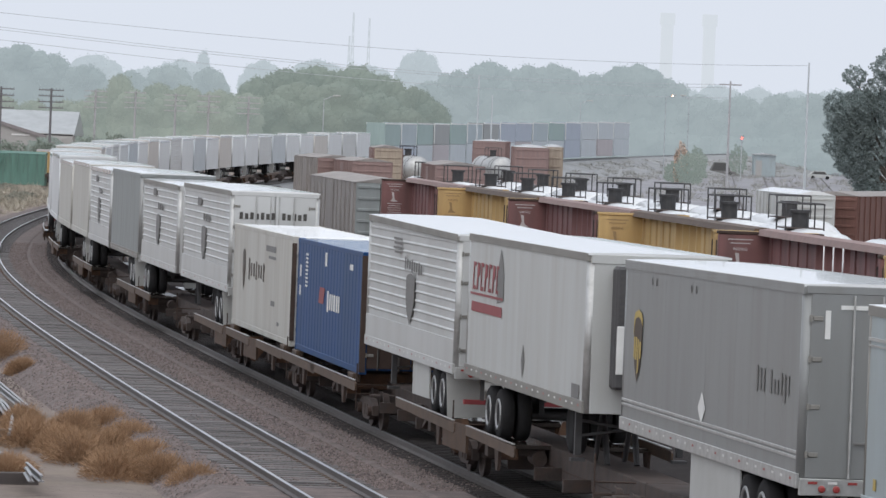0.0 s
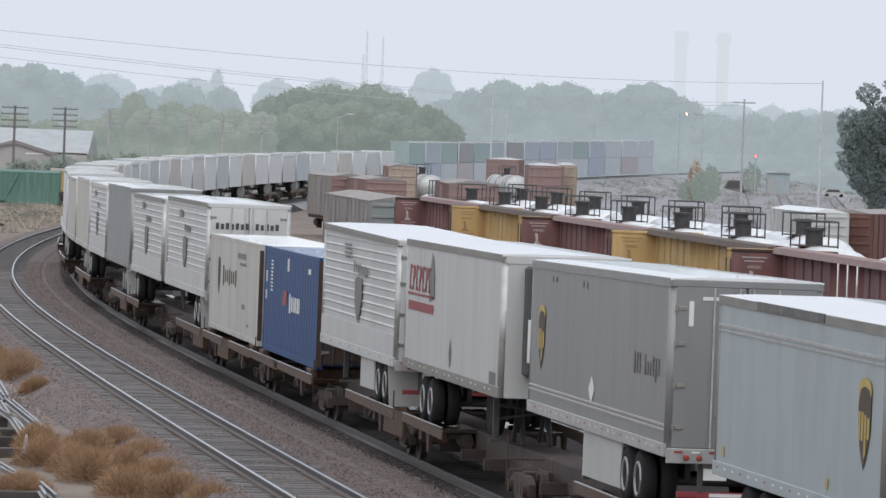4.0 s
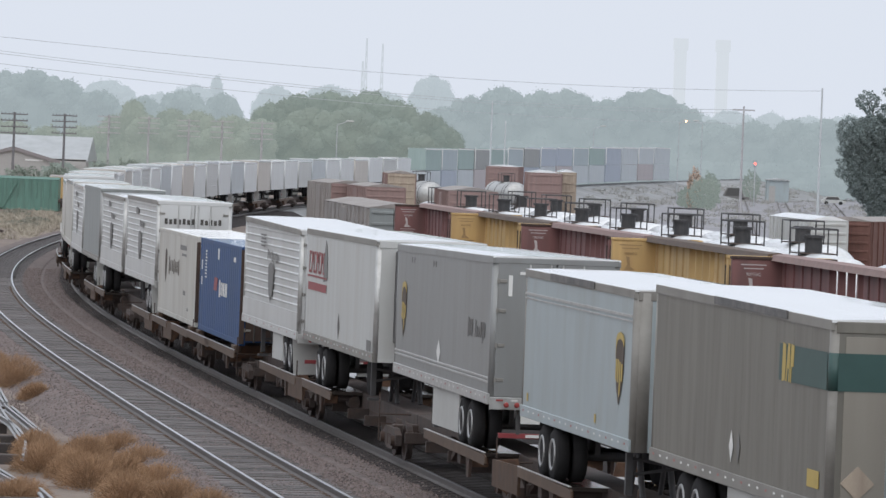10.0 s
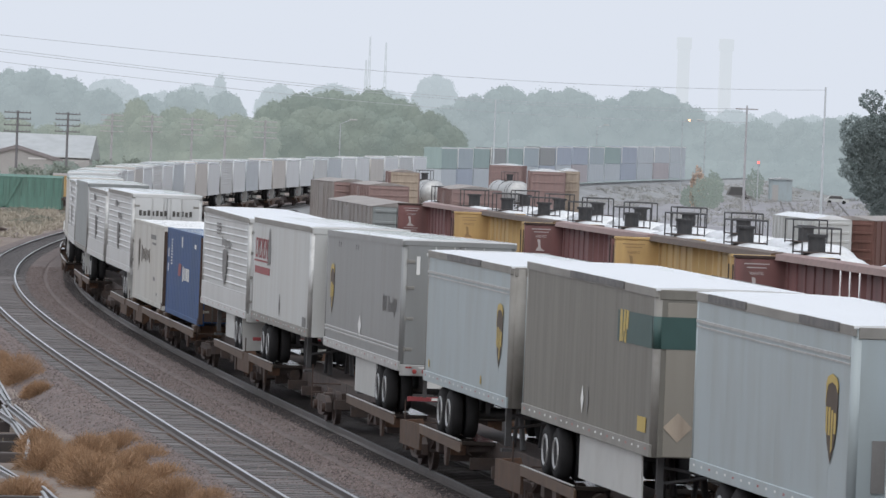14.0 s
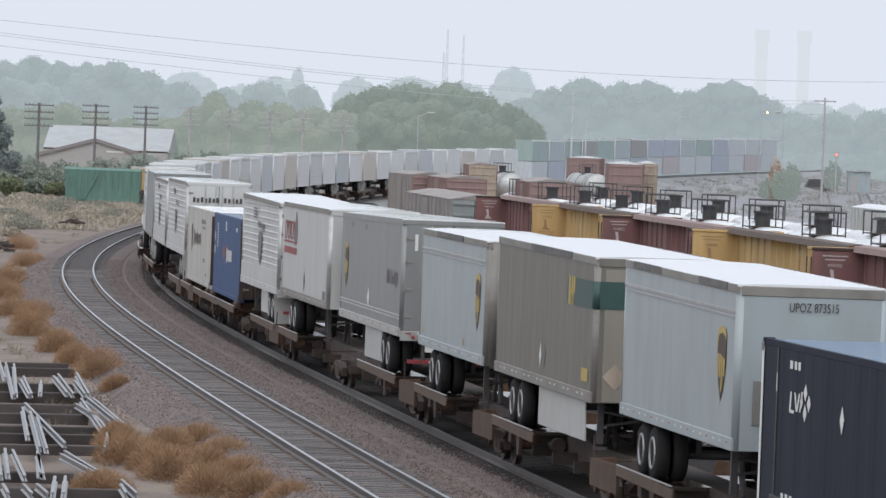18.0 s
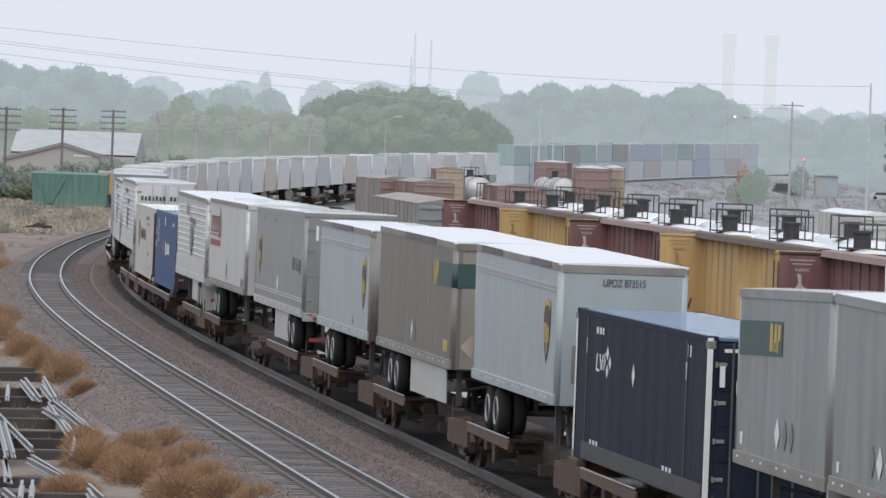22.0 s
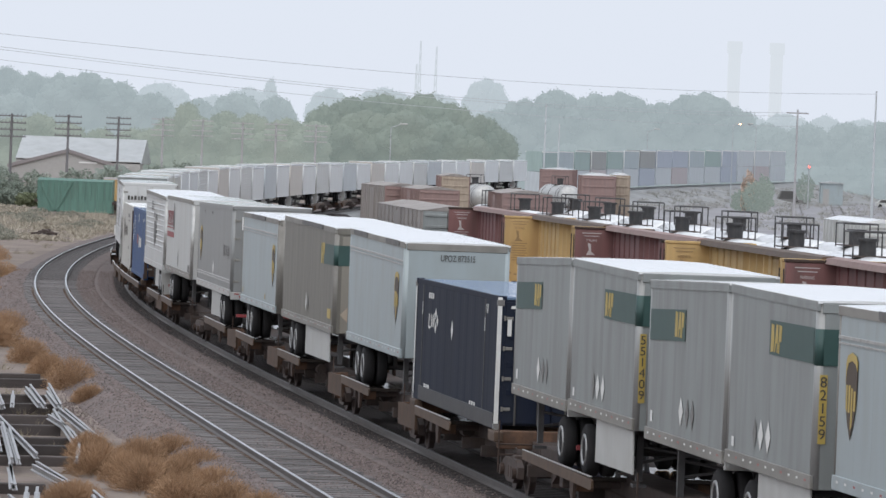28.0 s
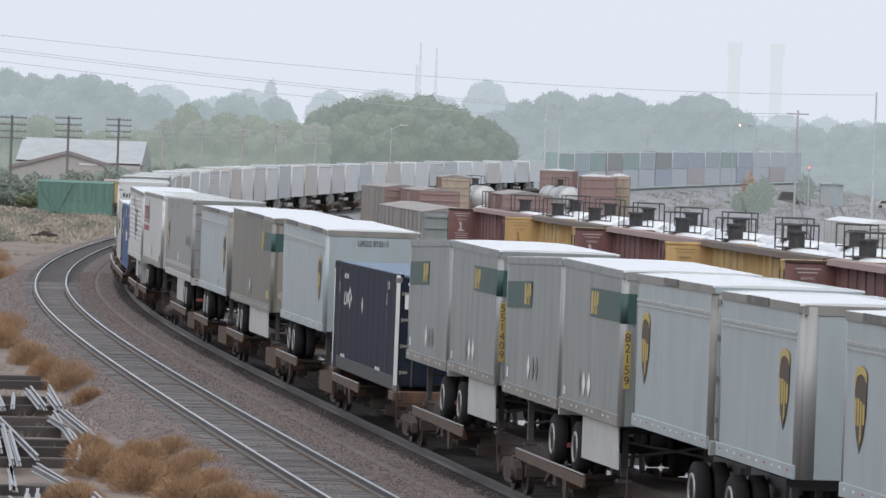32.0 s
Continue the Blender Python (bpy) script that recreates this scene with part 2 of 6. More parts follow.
    "faded_pale": material("haze_paled_grey_paint", (0.47, 0.50, 0.525), 0.7, spread=0.12, stretch=STREAK),
    # lighter copy of the dry grass, haze put into its colour
    "straw": material("haze_paled_straw", (0.39, 0.35, 0.285), 0.95, spread=0.2, island=0.3),
    "pale_post": material("brushed_grey_post", (0.33, 0.335, 0.33), 0.4, 0.3, spread=0.1, scale=1.2, stretch=STREAK, dirt=(0.2, 0.19, 0.175), dirt_amount=0.6, drip=3.0),
    "gasket": material("worn_grey_roof_strip", (0.10, 0.10, 0.10), 0.6, spread=0.3, scale=2, dirt=(0.22, 0.2, 0.19), dirt_amount=0.6),
    "tree_leaf": material("dull_blue_green_leaf", (0.29, 0.335, 0.325), 0.8, thin=0.45, spread=0.2, scale=0.4, grain=2, island=0.3),
    "leaf": material("green_leaf", (0.29, 0.33, 0.28), 0.7, thin=0.45, spread=0.2, scale=0.3, grain=2, island=0.4),
    "bark": material("bark", (0.10, 0.085, 0.07), 0.9, spread=0.25),
    "wall": material("pale_shed_wall", (0.40, 0.385, 0.37), 0.8, spread=0.06),
    "metal_roof": material("pale_metal_roof", (0.42, 0.435, 0.44), 0.5, 0.1, spread=0.1, scale=0.4, dirt=(0.32, 0.33, 0.33), dirt_amount=0.5),
    "roof_edge": material("brown_roof_edge", (0.25, 0.225, 0.225), 0.7, spread=0.1),
    # haze over far cars and containers is put into these base colours
    "faded_tan": material("pale_tan_paint", (0.40, 0.33, 0.26), 0.7, spread=0.15, stretch=STREAK, dirt=(0.22, 0.17, 0.14), dirt_amount=0.5),
    "faded_brown": material("haze_paled_brown_paint", (0.275, 0.185, 0.17), 0.7, spread=0.15, stretch=STREAK, dirt=(0.22, 0.17, 0.16), dirt_amount=0.5),
    "faded_green": material("haze_paled_green_paint", (0.31, 0.39, 0.375), 0.7, spread=0.1, stretch=STREAK),
    "faded_blue": material("haze_paled_blue_paint", (0.37, 0.405, 0.47), 0.7, spread=0.1, stretch=STREAK),
    "faded_dark": material("haze_paled_slate_paint", (0.37, 0.42, 0.445), 0.7, spread=0.1, stretch=STREAK),
    "hazy_red": material("haze_paled_red_paint", (0.43, 0.39, 0.40), 0.7, spread=0.1, stretch=STREAK),
    "lamp": material("lit_lamp", (0.9, 0.8, 0.6), 0.5, glow=(1.0, 0.55, 0.25, 6.0)),
    "red_lamp": material("red_signal_lens", (0.6, 0.04, 0.03), 0.4, glow=(1.0, 0.08, 0.05, 6.0)),
}
# distance seen through mist: plain backdrop, its haze painted in as pale emission
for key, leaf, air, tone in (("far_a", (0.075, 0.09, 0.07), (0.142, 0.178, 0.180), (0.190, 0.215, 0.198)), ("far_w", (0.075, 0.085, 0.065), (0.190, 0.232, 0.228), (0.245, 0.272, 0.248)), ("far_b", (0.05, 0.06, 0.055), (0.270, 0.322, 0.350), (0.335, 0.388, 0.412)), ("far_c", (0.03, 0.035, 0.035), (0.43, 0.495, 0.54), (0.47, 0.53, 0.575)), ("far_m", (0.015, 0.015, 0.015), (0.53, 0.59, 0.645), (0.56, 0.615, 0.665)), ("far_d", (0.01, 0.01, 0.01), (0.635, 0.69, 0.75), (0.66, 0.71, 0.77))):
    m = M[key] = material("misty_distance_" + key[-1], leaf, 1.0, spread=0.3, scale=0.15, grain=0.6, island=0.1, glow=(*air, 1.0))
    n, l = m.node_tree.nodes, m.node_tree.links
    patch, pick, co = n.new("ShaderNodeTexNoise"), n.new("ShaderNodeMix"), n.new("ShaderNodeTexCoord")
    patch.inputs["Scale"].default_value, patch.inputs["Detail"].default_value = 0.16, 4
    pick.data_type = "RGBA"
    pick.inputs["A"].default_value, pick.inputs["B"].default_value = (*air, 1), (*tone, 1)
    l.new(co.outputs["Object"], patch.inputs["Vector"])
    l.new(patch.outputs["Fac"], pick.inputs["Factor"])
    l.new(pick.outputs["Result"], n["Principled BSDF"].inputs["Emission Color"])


# ---------------------------------------------------------------- mesh helpers
def part(name, bm, mat, parent=None, label="", smooth=False):
    me = bpy.data.meshes.new(name)
    bm.to_mesh(me)
    bm.free()
    me.materials.append(mat)
    if smooth:
        for p in me.polygons:
            p.use_smooth = True
    ob = new(name, me)
    ob.parent = parent
    return tagged(ob, label)


def share(name, me, parent, m):
    ob = new(name, me)
    ob.parent = parent
    ob.matrix_basis = m
    return ob


def thing(name, label, category, group="", kind=""):
    return tagged(new(name), label, category, group, kind)


def box(bm, x0, x1, y0, y1, z0, z1, bevel=0.0):
    r = bmesh.ops.create_cube(bm, size=1.0, matrix=Matrix.LocRotScale(((x0 + x1) / 2, (y0 + y1) / 2, (z0 + z1) / 2), None, (abs(x1 - x0), abs(y1 - y0), abs(z1 - z0))))
    if bevel:
        edges = list({e for v in r["verts"] for e in v.link_edges})
        bmesh.ops.bevel(bm, geom=edges, offset=bevel, segments=1, affect="EDGES")
    return bm


def bx(*a):
    return box(bmesh.new(), *a)


def tube(bm, p, q, r, r2=None, n=10, caps=True):
    p, q = Vector(p), Vector(q)
    d = q - p
    bmesh.ops.create_cone(bm, cap_ends=caps, segments=n, radius1=r, radius2=r if r2 is None else r2, depth=d.length, matrix=Matrix.Translation((p + q) / 2) @ d.to_track_quat("Z", "Y").to_matrix().to_4x4())
    return bm


def prism(bm, outline, axis, a, b):
    """A flat outline of (u, v) pushed from a to b along axis ('x': u, v are y, z; 'y': x, z; 'z': x, y)."""
    def p(u, v, w):
        return {"x": (w, u, v), "y": (u, w, v), "z": (u, v, w)}[axis]
    lo = [bm.verts.new(p(u, v, a)) for u, v in outline]
    hi = [bm.verts.new(p(u, v, b)) for u, v in outline]
    bm.faces.new(lo)
    bm.faces.new(hi[::-1])
    for i in range(len(outline)):
        j = (i + 1) % len(outline)
        bm.faces.new((lo[j], lo[i], hi[i], hi[j]))
    bmesh.ops.recalc_face_normals(bm, faces=bm.faces)
    return bm


LETTERS = {}


def lettering(name, text, size, mat, parent, m, label="", stretch=1.0):
    """Raised lettering as a mesh part."""
    key = (text, size, mat.name)
    if key in LETTERS:
        ob = share(name, LETTERS[key], parent, m @ Matrix.Diagonal((stretch, 1, 1, 1)))
        return tagged(ob, label)
    cu = bpy.data.curves.new(name, "FONT")
    cu.body, cu.size, cu.align_x, cu.align_y, cu.extrude = text, size, "CENTER", "CENTER", 0.004
    tmp = bpy.data.objects.new(name, cu)
    scene.collection.objects.link(tmp)
    bpy.context.view_layer.update()
    me = bpy.data.meshes.new_from_object(tmp.evaluated_get(bpy.context.evaluated_depsgraph_get()))
    bpy.data.objects.remove(tmp)
    LETTERS[key] = me
    me.materials.clear()
    me.materials.append(mat)
    ob = new(name, me)
    ob.parent = parent
    ob.matrix_basis = m @ Matrix.Diagonal((stretch, 1, 1, 1))
    return tagged(ob, label)


# ---------------------------------------------------------------- the line of the railway
KNOTS = (-140, -60, 0, 60, 120, 180, 240, 320, 440, 640, 1400)
BENDS = (-0.0122, -0.008, -0.006, -0.023, -0.048, -0.035, -0.022, -0.023, -0.021, -0.018, -0.018)
LS = np.arange(-200, 1500, 1.0)
lh = np.cumsum(np.interp(LS, KNOTS, BENDS))
lh = np.radians(lh - lh[200] + 7.997)
lx = np.concatenate([[0], np.cumsum(-(np.sin(lh[1:]) + np.sin(lh[:-1])) / 2)])
ly = np.concatenate([[0], np.cumsum((np.cos(lh[1:]) + np.cos(lh[:-1])) / 2)])
lx, ly = lx - lx[200] - 6.568, ly - ly[200] + 142.045
MAIN = 4.487          # spacing of the two running tracks


def rise(s):
    """The far end of the line climbs a little."""
    return float(np.interp(s, (250, 430, 650), (0.0, 0.2, 1.0))) + max(0.0, s - 650) * 0.0075


def line(s, off=0.0):
    """x, y, z and heading (radians, left of north) at s metres along the line."""
    t = float(np.interp(s, LS, lh))
    return float(np.interp(s, LS, lx)) + off * math.cos(t), float(np.interp(s, LS, ly)) + off * math.sin(t), rise(s), t


def on_line(s, length, off=MAIN, z=0.0):
    """The pose of a rigid thing of that length centred at s."""
    a, b = line(s - length * 0.4, off), line(s + length * 0.4, off)
    m = [(p + q) / 2 for p, q in zip(a, b)]
    return pose(m[0], m[1], m[2] + z, 0, 0, math.degrees(math.atan2(-(b[0] - a[0]), b[1] - a[1])))


def gone(t):
    """How far the train has come at t seconds, from where it stands at 16 s."""
    u = t - 16
    return 3.751 * u + 0.02778 * u ** 2 - 0.000133 * u ** 3


TRAIN = []            # (thing, s at 16 s, length)


def sweep(profile, off, s0, s1, step, z=0.0):
    """A closed (x, z) profile swept along the line."""
    bm = bmesh.new()
    rings = []
    for s in np.arange(s0, s1 + 0.01, step):
        x, y, zz, t = line(s, off)
        rings.append([bm.verts.new((x + u * math.cos(t), y + u * math.sin(t), zz + z + v)) for u, v in profile])
    k = len(profile)
    for a, b in zip(rings, rings[1:]):
        for i in range(k):
            j = (i + 1) % k
            bm.faces.new((a[i], a[j], b[j], b[i]))
    bm.faces.new(rings[0][::-1])
    bm.faces.new(rings[-1])
    bmesh.ops.recalc_face_normals(bm, faces=bm.faces)
    return bm


# ---------------------------------------------------------------- ground and tracks
def ground_sheet():
    bm = bmesh.new()
    xs = [-3000, -900, -300] + [-120 + 6 * i for i in range(41)] + [300, 900, 3000]
    ys = [-600, -100] + [20 + 8 * i for i in range(90)] + [900, 1200, 2000, 4500]
    grid = []
    for y in ys:
        row = []
        for x in xs:
            w = 1.0 if -120 <= x <= 126 and 20 <= y <= 732 else 0.0
            z = -0.55 + w * 0.16 * noise.noise(Vector((x * 0.06, y * 0.03, 0)))
            row.append(bm.verts.new((x, y, z)))
        grid.append(row)
    for a, b in zip(grid, grid[1:]):
        for i in range(len(a) - 1):
            bm.faces.new((a[i], a[i + 1], b[i + 1], b[i]))
    return tagged(part("ground", bm, M["ground"], smooth=True), "bare brown earth of the rail yard with patches of dry grass", "ground", kind="structure")


ground_sheet()
BED = ((-2.1, -0.2), (2.1, -0.2), (3.3, -0.75), (-3.3, -0.75))
tagged(part("ballast_bed", sweep(BED, 0.0, -130, 560, 5), M["ballast"]), "grey-brown crushed stone ballast under the empty track", "ballast", kind="structure")
# this bed's dark colour stands for the shade under the train
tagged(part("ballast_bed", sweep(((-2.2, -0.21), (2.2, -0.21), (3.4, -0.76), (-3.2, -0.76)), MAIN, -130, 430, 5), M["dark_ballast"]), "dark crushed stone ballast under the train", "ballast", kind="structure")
# beyond 430 m the bed turns pale to imitate haze
tagged(part("ballast_bed", sweep(((-2.2, -0.21), (2.2, -0.21), (3.4, -0.76), (-3.2, -0.76)), MAIN, 430, 1400, 10), M["bank"]), "gravel bed under the far end of the train, paled for haze", "ballast", kind="structure")
tagged(part("ballast_shoulder", sweep(((-1.4, -0.195), (-1.4, -0.3), (-3.3, -0.82), (-3.3, -0.755), (-2.2, -0.198)), MAIN, -130, 330, 5), M["ballast"]), "brown crushed stone shoulder beside the train", "ballast", kind="structure")
RAIL = ((-0.075, -0.18), (-0.075, -0.165), (-0.012, -0.13), (-0.012, -0.045), (-0.037, -0.035), (-0.037, -0.012), (0.037, -0.012), (0.037, -0.035), (0.012, -0.045), (0.012, -0.13), (0.075, -0.165), (0.075, -0.18))
HEAD = ((-0.035, -0.0125), (-0.03, 0.0), (0.03, 0.0), (0.035, -0.0125))
for off, far, what in ((0.0, 560, "empty running track"), (MAIN, 480, "track under the train")):
    for side in (-0.7525, 0.7525):
        if off:
            # far rails get the light grey as painted haze
            tagged(part("rail", sweep(RAIL, off + side, 480, 1400, 10), M["loose"]), "rail of the far line, coloured pale for haze", "rail", "rails", "structure")
        r = tagged(part("rail", sweep(RAIL, off + side, -130, far, 2.5), M["rail"]), "brown steel rail with a shiny worn head, " + what, "rail", "rails", "structure")
        part("rail_head", sweep(HEAD, off + side, -130, far, 2.5), M["rail_head" if off == 0 else "rail_head_dull"], r, "wet worn running surface")

# the bank's colour has the far haze in it
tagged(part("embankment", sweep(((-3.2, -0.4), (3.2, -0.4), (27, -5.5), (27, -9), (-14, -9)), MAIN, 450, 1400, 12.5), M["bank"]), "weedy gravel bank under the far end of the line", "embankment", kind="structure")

# dark strip added in place of the shade behind the train
tagged(part("yard_bed", sweep(((2.9, -0.62), (3.2, -0.43), (22, -0.43), (23, -0.7)), MAIN, -130, 250, 10), M["shade_ballast"]), "ballast between the train and the parked cars, darkened for shade", "ballast", kind="structure")

# gravel of the far yard, paled for haze, with its tracks
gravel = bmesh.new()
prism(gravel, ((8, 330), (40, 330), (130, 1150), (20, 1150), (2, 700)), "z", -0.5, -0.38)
tagged(part("gravel_yard", gravel, M["gravel"]), "haze-pale gravel of the far yard between the tracks", "gravel", kind="structure")
for x0, x1 in ((22, 62), (26, 70), (31, 80), (37, 92)):
    b = bmesh.new()
    for d in (-0.75, 0.75):
        prism(b, ((x0 + d, 380), (x0 + d + 0.09, 380), (x1 + d + 0.09, 1140), (x1 + d, 1140)), "z", -0.4, -0.22)
    tagged(part("yard_track", b, M["rail"]), "rusty pair of rails crossing the far yard", "track", "yard tracks", "structure")


# ---------------------------------------------------------------- parts that trailers share
W2 = 1.295


def ring_profile(bm, profile, axis_x, n=20, caps=True):
    """A wheel-like solid: (x, radius) profile turned about the x axis."""
    rings = []
    for x, r in profile:
        rings.append([bm.verts.new((axis_x + x, r * math.cos(2 * math.pi * k / n), r * math.sin(2 * math.pi * k / n))) for k in range(n)])
    for a, b in zip(rings, rings[1:]):
        for k in range(n):
            bm.faces.new((a[k], a[(k + 1) % n], b[(k + 1) % n], b[k]))
    if caps:
        bm.faces.new(rings[0][::-1])
        bm.faces.new(rings[-1])
    bmesh.ops.recalc_face_normals(bm, faces=bm.faces)
    return bm


def keep(name, bm, mat, smooth=False):
    """A mesh to be shared by many parts."""
    me = bpy.data.meshes.new(name)
    bm.to_mesh(me)
    bm.free()
    me.materials.append(mat)
    for p in me.polygons:
        p.use_smooth = smooth
    return me


TYRE = keep("tyre", ring_profile(bmesh.new(), ((-0.13, 0.30), (-0.14, 0.44), (-0.10, 0.505), (0.10, 0.505), (0.14, 0.44), (0.13, 0.30)), 0, 22), M["tyre"], True)
HUB = keep("rim", ring_profile(bmesh.new(), ((-0.128, 0.24), (-0.15, 0.255), (-0.158, 0.285), (-0.15, 0.305), (-0.125, 0.315), (-0.128, 0.24)), 0, 18, False), M["hub"])
AXLE = keep("axle", tube(bmesh.new(), (-0.9, 0, 0), (0.9, 0, 0), 0.09), M["black"])
TAPE_R = keep("marker", bx(-0.005, 0.005, -0.07, 0.07, -0.018, 0.018), M["tape"])
TAPE_W = keep("marker", bx(-0.005, 0.005, -0.07, 0.07, -0.018, 0.018), M["mark_white"])
HINGE = keep("hinge", box(bx(-0.07, 0.08, -0.022, 0.0, -0.035, 0.035, 0.008), -0.12, -0.08, -0.035, 0.005, -0.05, 0.05), M["grimy_rail"])
LAMP_LENS = keep("tail_lamp", ring_profile(bmesh.new(), ((-0.01, 0.055), (0.02, 0.05), (0.03, 0.03)), 0, 14), M["tape"])
PANELS = {}


def panel_mesh(width, z0, z1, mat):
    key = (round(width, 3), z0, z1, mat)
    if key not in PANELS:
        PANELS[key] = keep("side_panel", bx(-0.012, 0.012, -width / 2 + 0.001, width / 2 - 0.001, z0, z1, 0.0015), M[mat])
    return PANELS[key]


def corrugated(x_in, x_out, y0, y1, z0, z1, pitch):
    """A wall with horizontal ribs."""
    pts = [(x_in, z0)]
    z = z0
    while z < z1 - pitch * 0.5:
        for f, x in ((0.0, x_out * 0.98), (0.68, x_out * 0.98), (0.76, x_out), (0.86, x_out)):
            pts.append((x, min(z + f * pitch, z1)))
        z += pitch
    pts += [(x_out, z1), (x_in, z1)]
    return prism(bmesh.new(), pts, "y", y0, y1)


def tandem(t, y, axles=2, flap=0, wide=1.22):
    """Axles with twin tyres on both sides at y; flap: +1 a mud flap on the far side, -1 on the near side."""
    for k in range(axles):
        yy = y + (k - (axles - 1) / 2) * 1.24
        share("axle", AXLE, t, pose(0, yy, 1.56))
        for sx in (-1, 1):
            for x in (1.13, 0.80):
                w = share("tyre", TYRE, t, pose(sx * x, yy, 1.56, 0, 0, 0 if sx < 0 else 180))
                if x > 1:
                    share("rim", HUB, w, Matrix.Identity(4))
    b = bx(-0.62, 0.62, y - 1.5, y + 1.5, 1.92, 2.1)
    box(b, -0.5, -0.4, y - 0.9, y + 0.9, 1.6, 1.95)
    box(b, 0.4, 0.5, y - 0.9, y + 0.9, 1.6, 1.95)
    part("bogie_frame", b, M["black"], t)
    if flap:
        yy = y + flap * (0.62 * (axles - 1) + 0.75)
        for sx in (-1, 1):
            c = sx * 0.85
            b = bmesh.new()
            prism(b, ((c - 0.46, 2.1), (c + 0.46, 2.1), (c + 0.44, 1.12), (c - 0.40, 1.08)), "y", yy - 0.012, yy + 0.012)
            part("mud_flap", b, M["flap"], t, "large pale grey mud flap")


def landing_gear(t, y):
    for sx in (-0.95, 0.95):
        b = bx(sx - 0.06, sx + 0.06, y - 0.06, y + 0.06, 1.25, 2.1)
        box(b, sx - 0.13, sx + 0.13, y - 0.13, y + 0.13, 1.14, 1.2)
        tube(b, (sx, y + 0.05, 1.5), (sx * 0.9, y + 0.8, 2.08), 0.025, n=6)
        part("landing_leg", b, M["black"], t)
    part("cross_brace", tube(bmesh.new(), (-0.95, y, 1.6), (0.95, y, 1.9), 0.03, n=6), M["black"], t)
    part("cross_brace", tube(bmesh.new(), (-0.95, y, 1.9), (0.95, y, 1.6), 0.03, n=6), M["black"], t)


SHIELD = ((0.0, -0.72), (0.28, -0.40), (0.44, -0.05), (0.46, 0.55), (0.34, 0.66), (0.0, 0.72), (-0.34, 0.66), (-0.46, 0.55), (-0.44, -0.05), (-0.28, -0.40))


def decal(name, outline, t, y, z, mat, label="", depth=0.004, x=-W2 - 0.012, sy=1.0, sz=1.0):
    """A flat shape on the camera's side of a trailer; outline in (towards the near end, up)."""
    return part(name, prism(bmesh.new(), [(y - u * sy, z + v * sz) for u, v in outline], "x", x - depth, x), M[mat], t, label)


def rect(w, h, slant=0.0):
    return ((-w / 2 - slant, -h / 2), (w / 2 - slant, -h / 2), (w / 2 + slant, h / 2), (-w / 2 + slant, h / 2))


DIAMOND = ((0, -0.5), (0.5, 0), (0, 0.5), (-0.5, 0))


def shield(t, y, z, size=1.0, faded=False):
    e = decal("emblem", SHIELD, t, y, z, "mark_grey" if faded else "brown", "faded grey-brown shield emblem" if faded else "brown shield emblem with a yellow top", sy=1.5 * size if faded else 0.86 * size, sz=size * (0.78 if faded else 0.88))
    if not faded:
        for nm, o in (("emblem_top", ((-0.46, 0.22), (-0.40, 0.44), (-0.28, 0.57), (0.0, 0.62), (0.30, 0.57), (0.46, 0.46), (0.46, 0.60), (0.34, 0.70), (0.0, 0.76), (-0.34, 0.70), (-0.46, 0.58))), ("emblem_bar", ((-0.40, -0.2), (-0.28, -0.26), (-0.28, 0.2), (-0.40, 0.2))), ("emblem_bar", ((-0.2, -0.26), (-0.06, -0.26), (-0.06, 0.2), (-0.2, 0.2))), ("emblem_bar", ((0.02, -0.55), (0.14, -0.48), (0.14, 0.16), (0.02, 0.16))), ("emblem_bar", ((0.22, -0.22), (0.38, -0.22), (0.38, 0.12), (0.22, 0.12)))):
            p = decal(nm, [(u * 0.86 * size, v * 0.88 * size) for u, v in o], t, y, z, "gold", x=-W2 - 0.017)
            p.parent = e


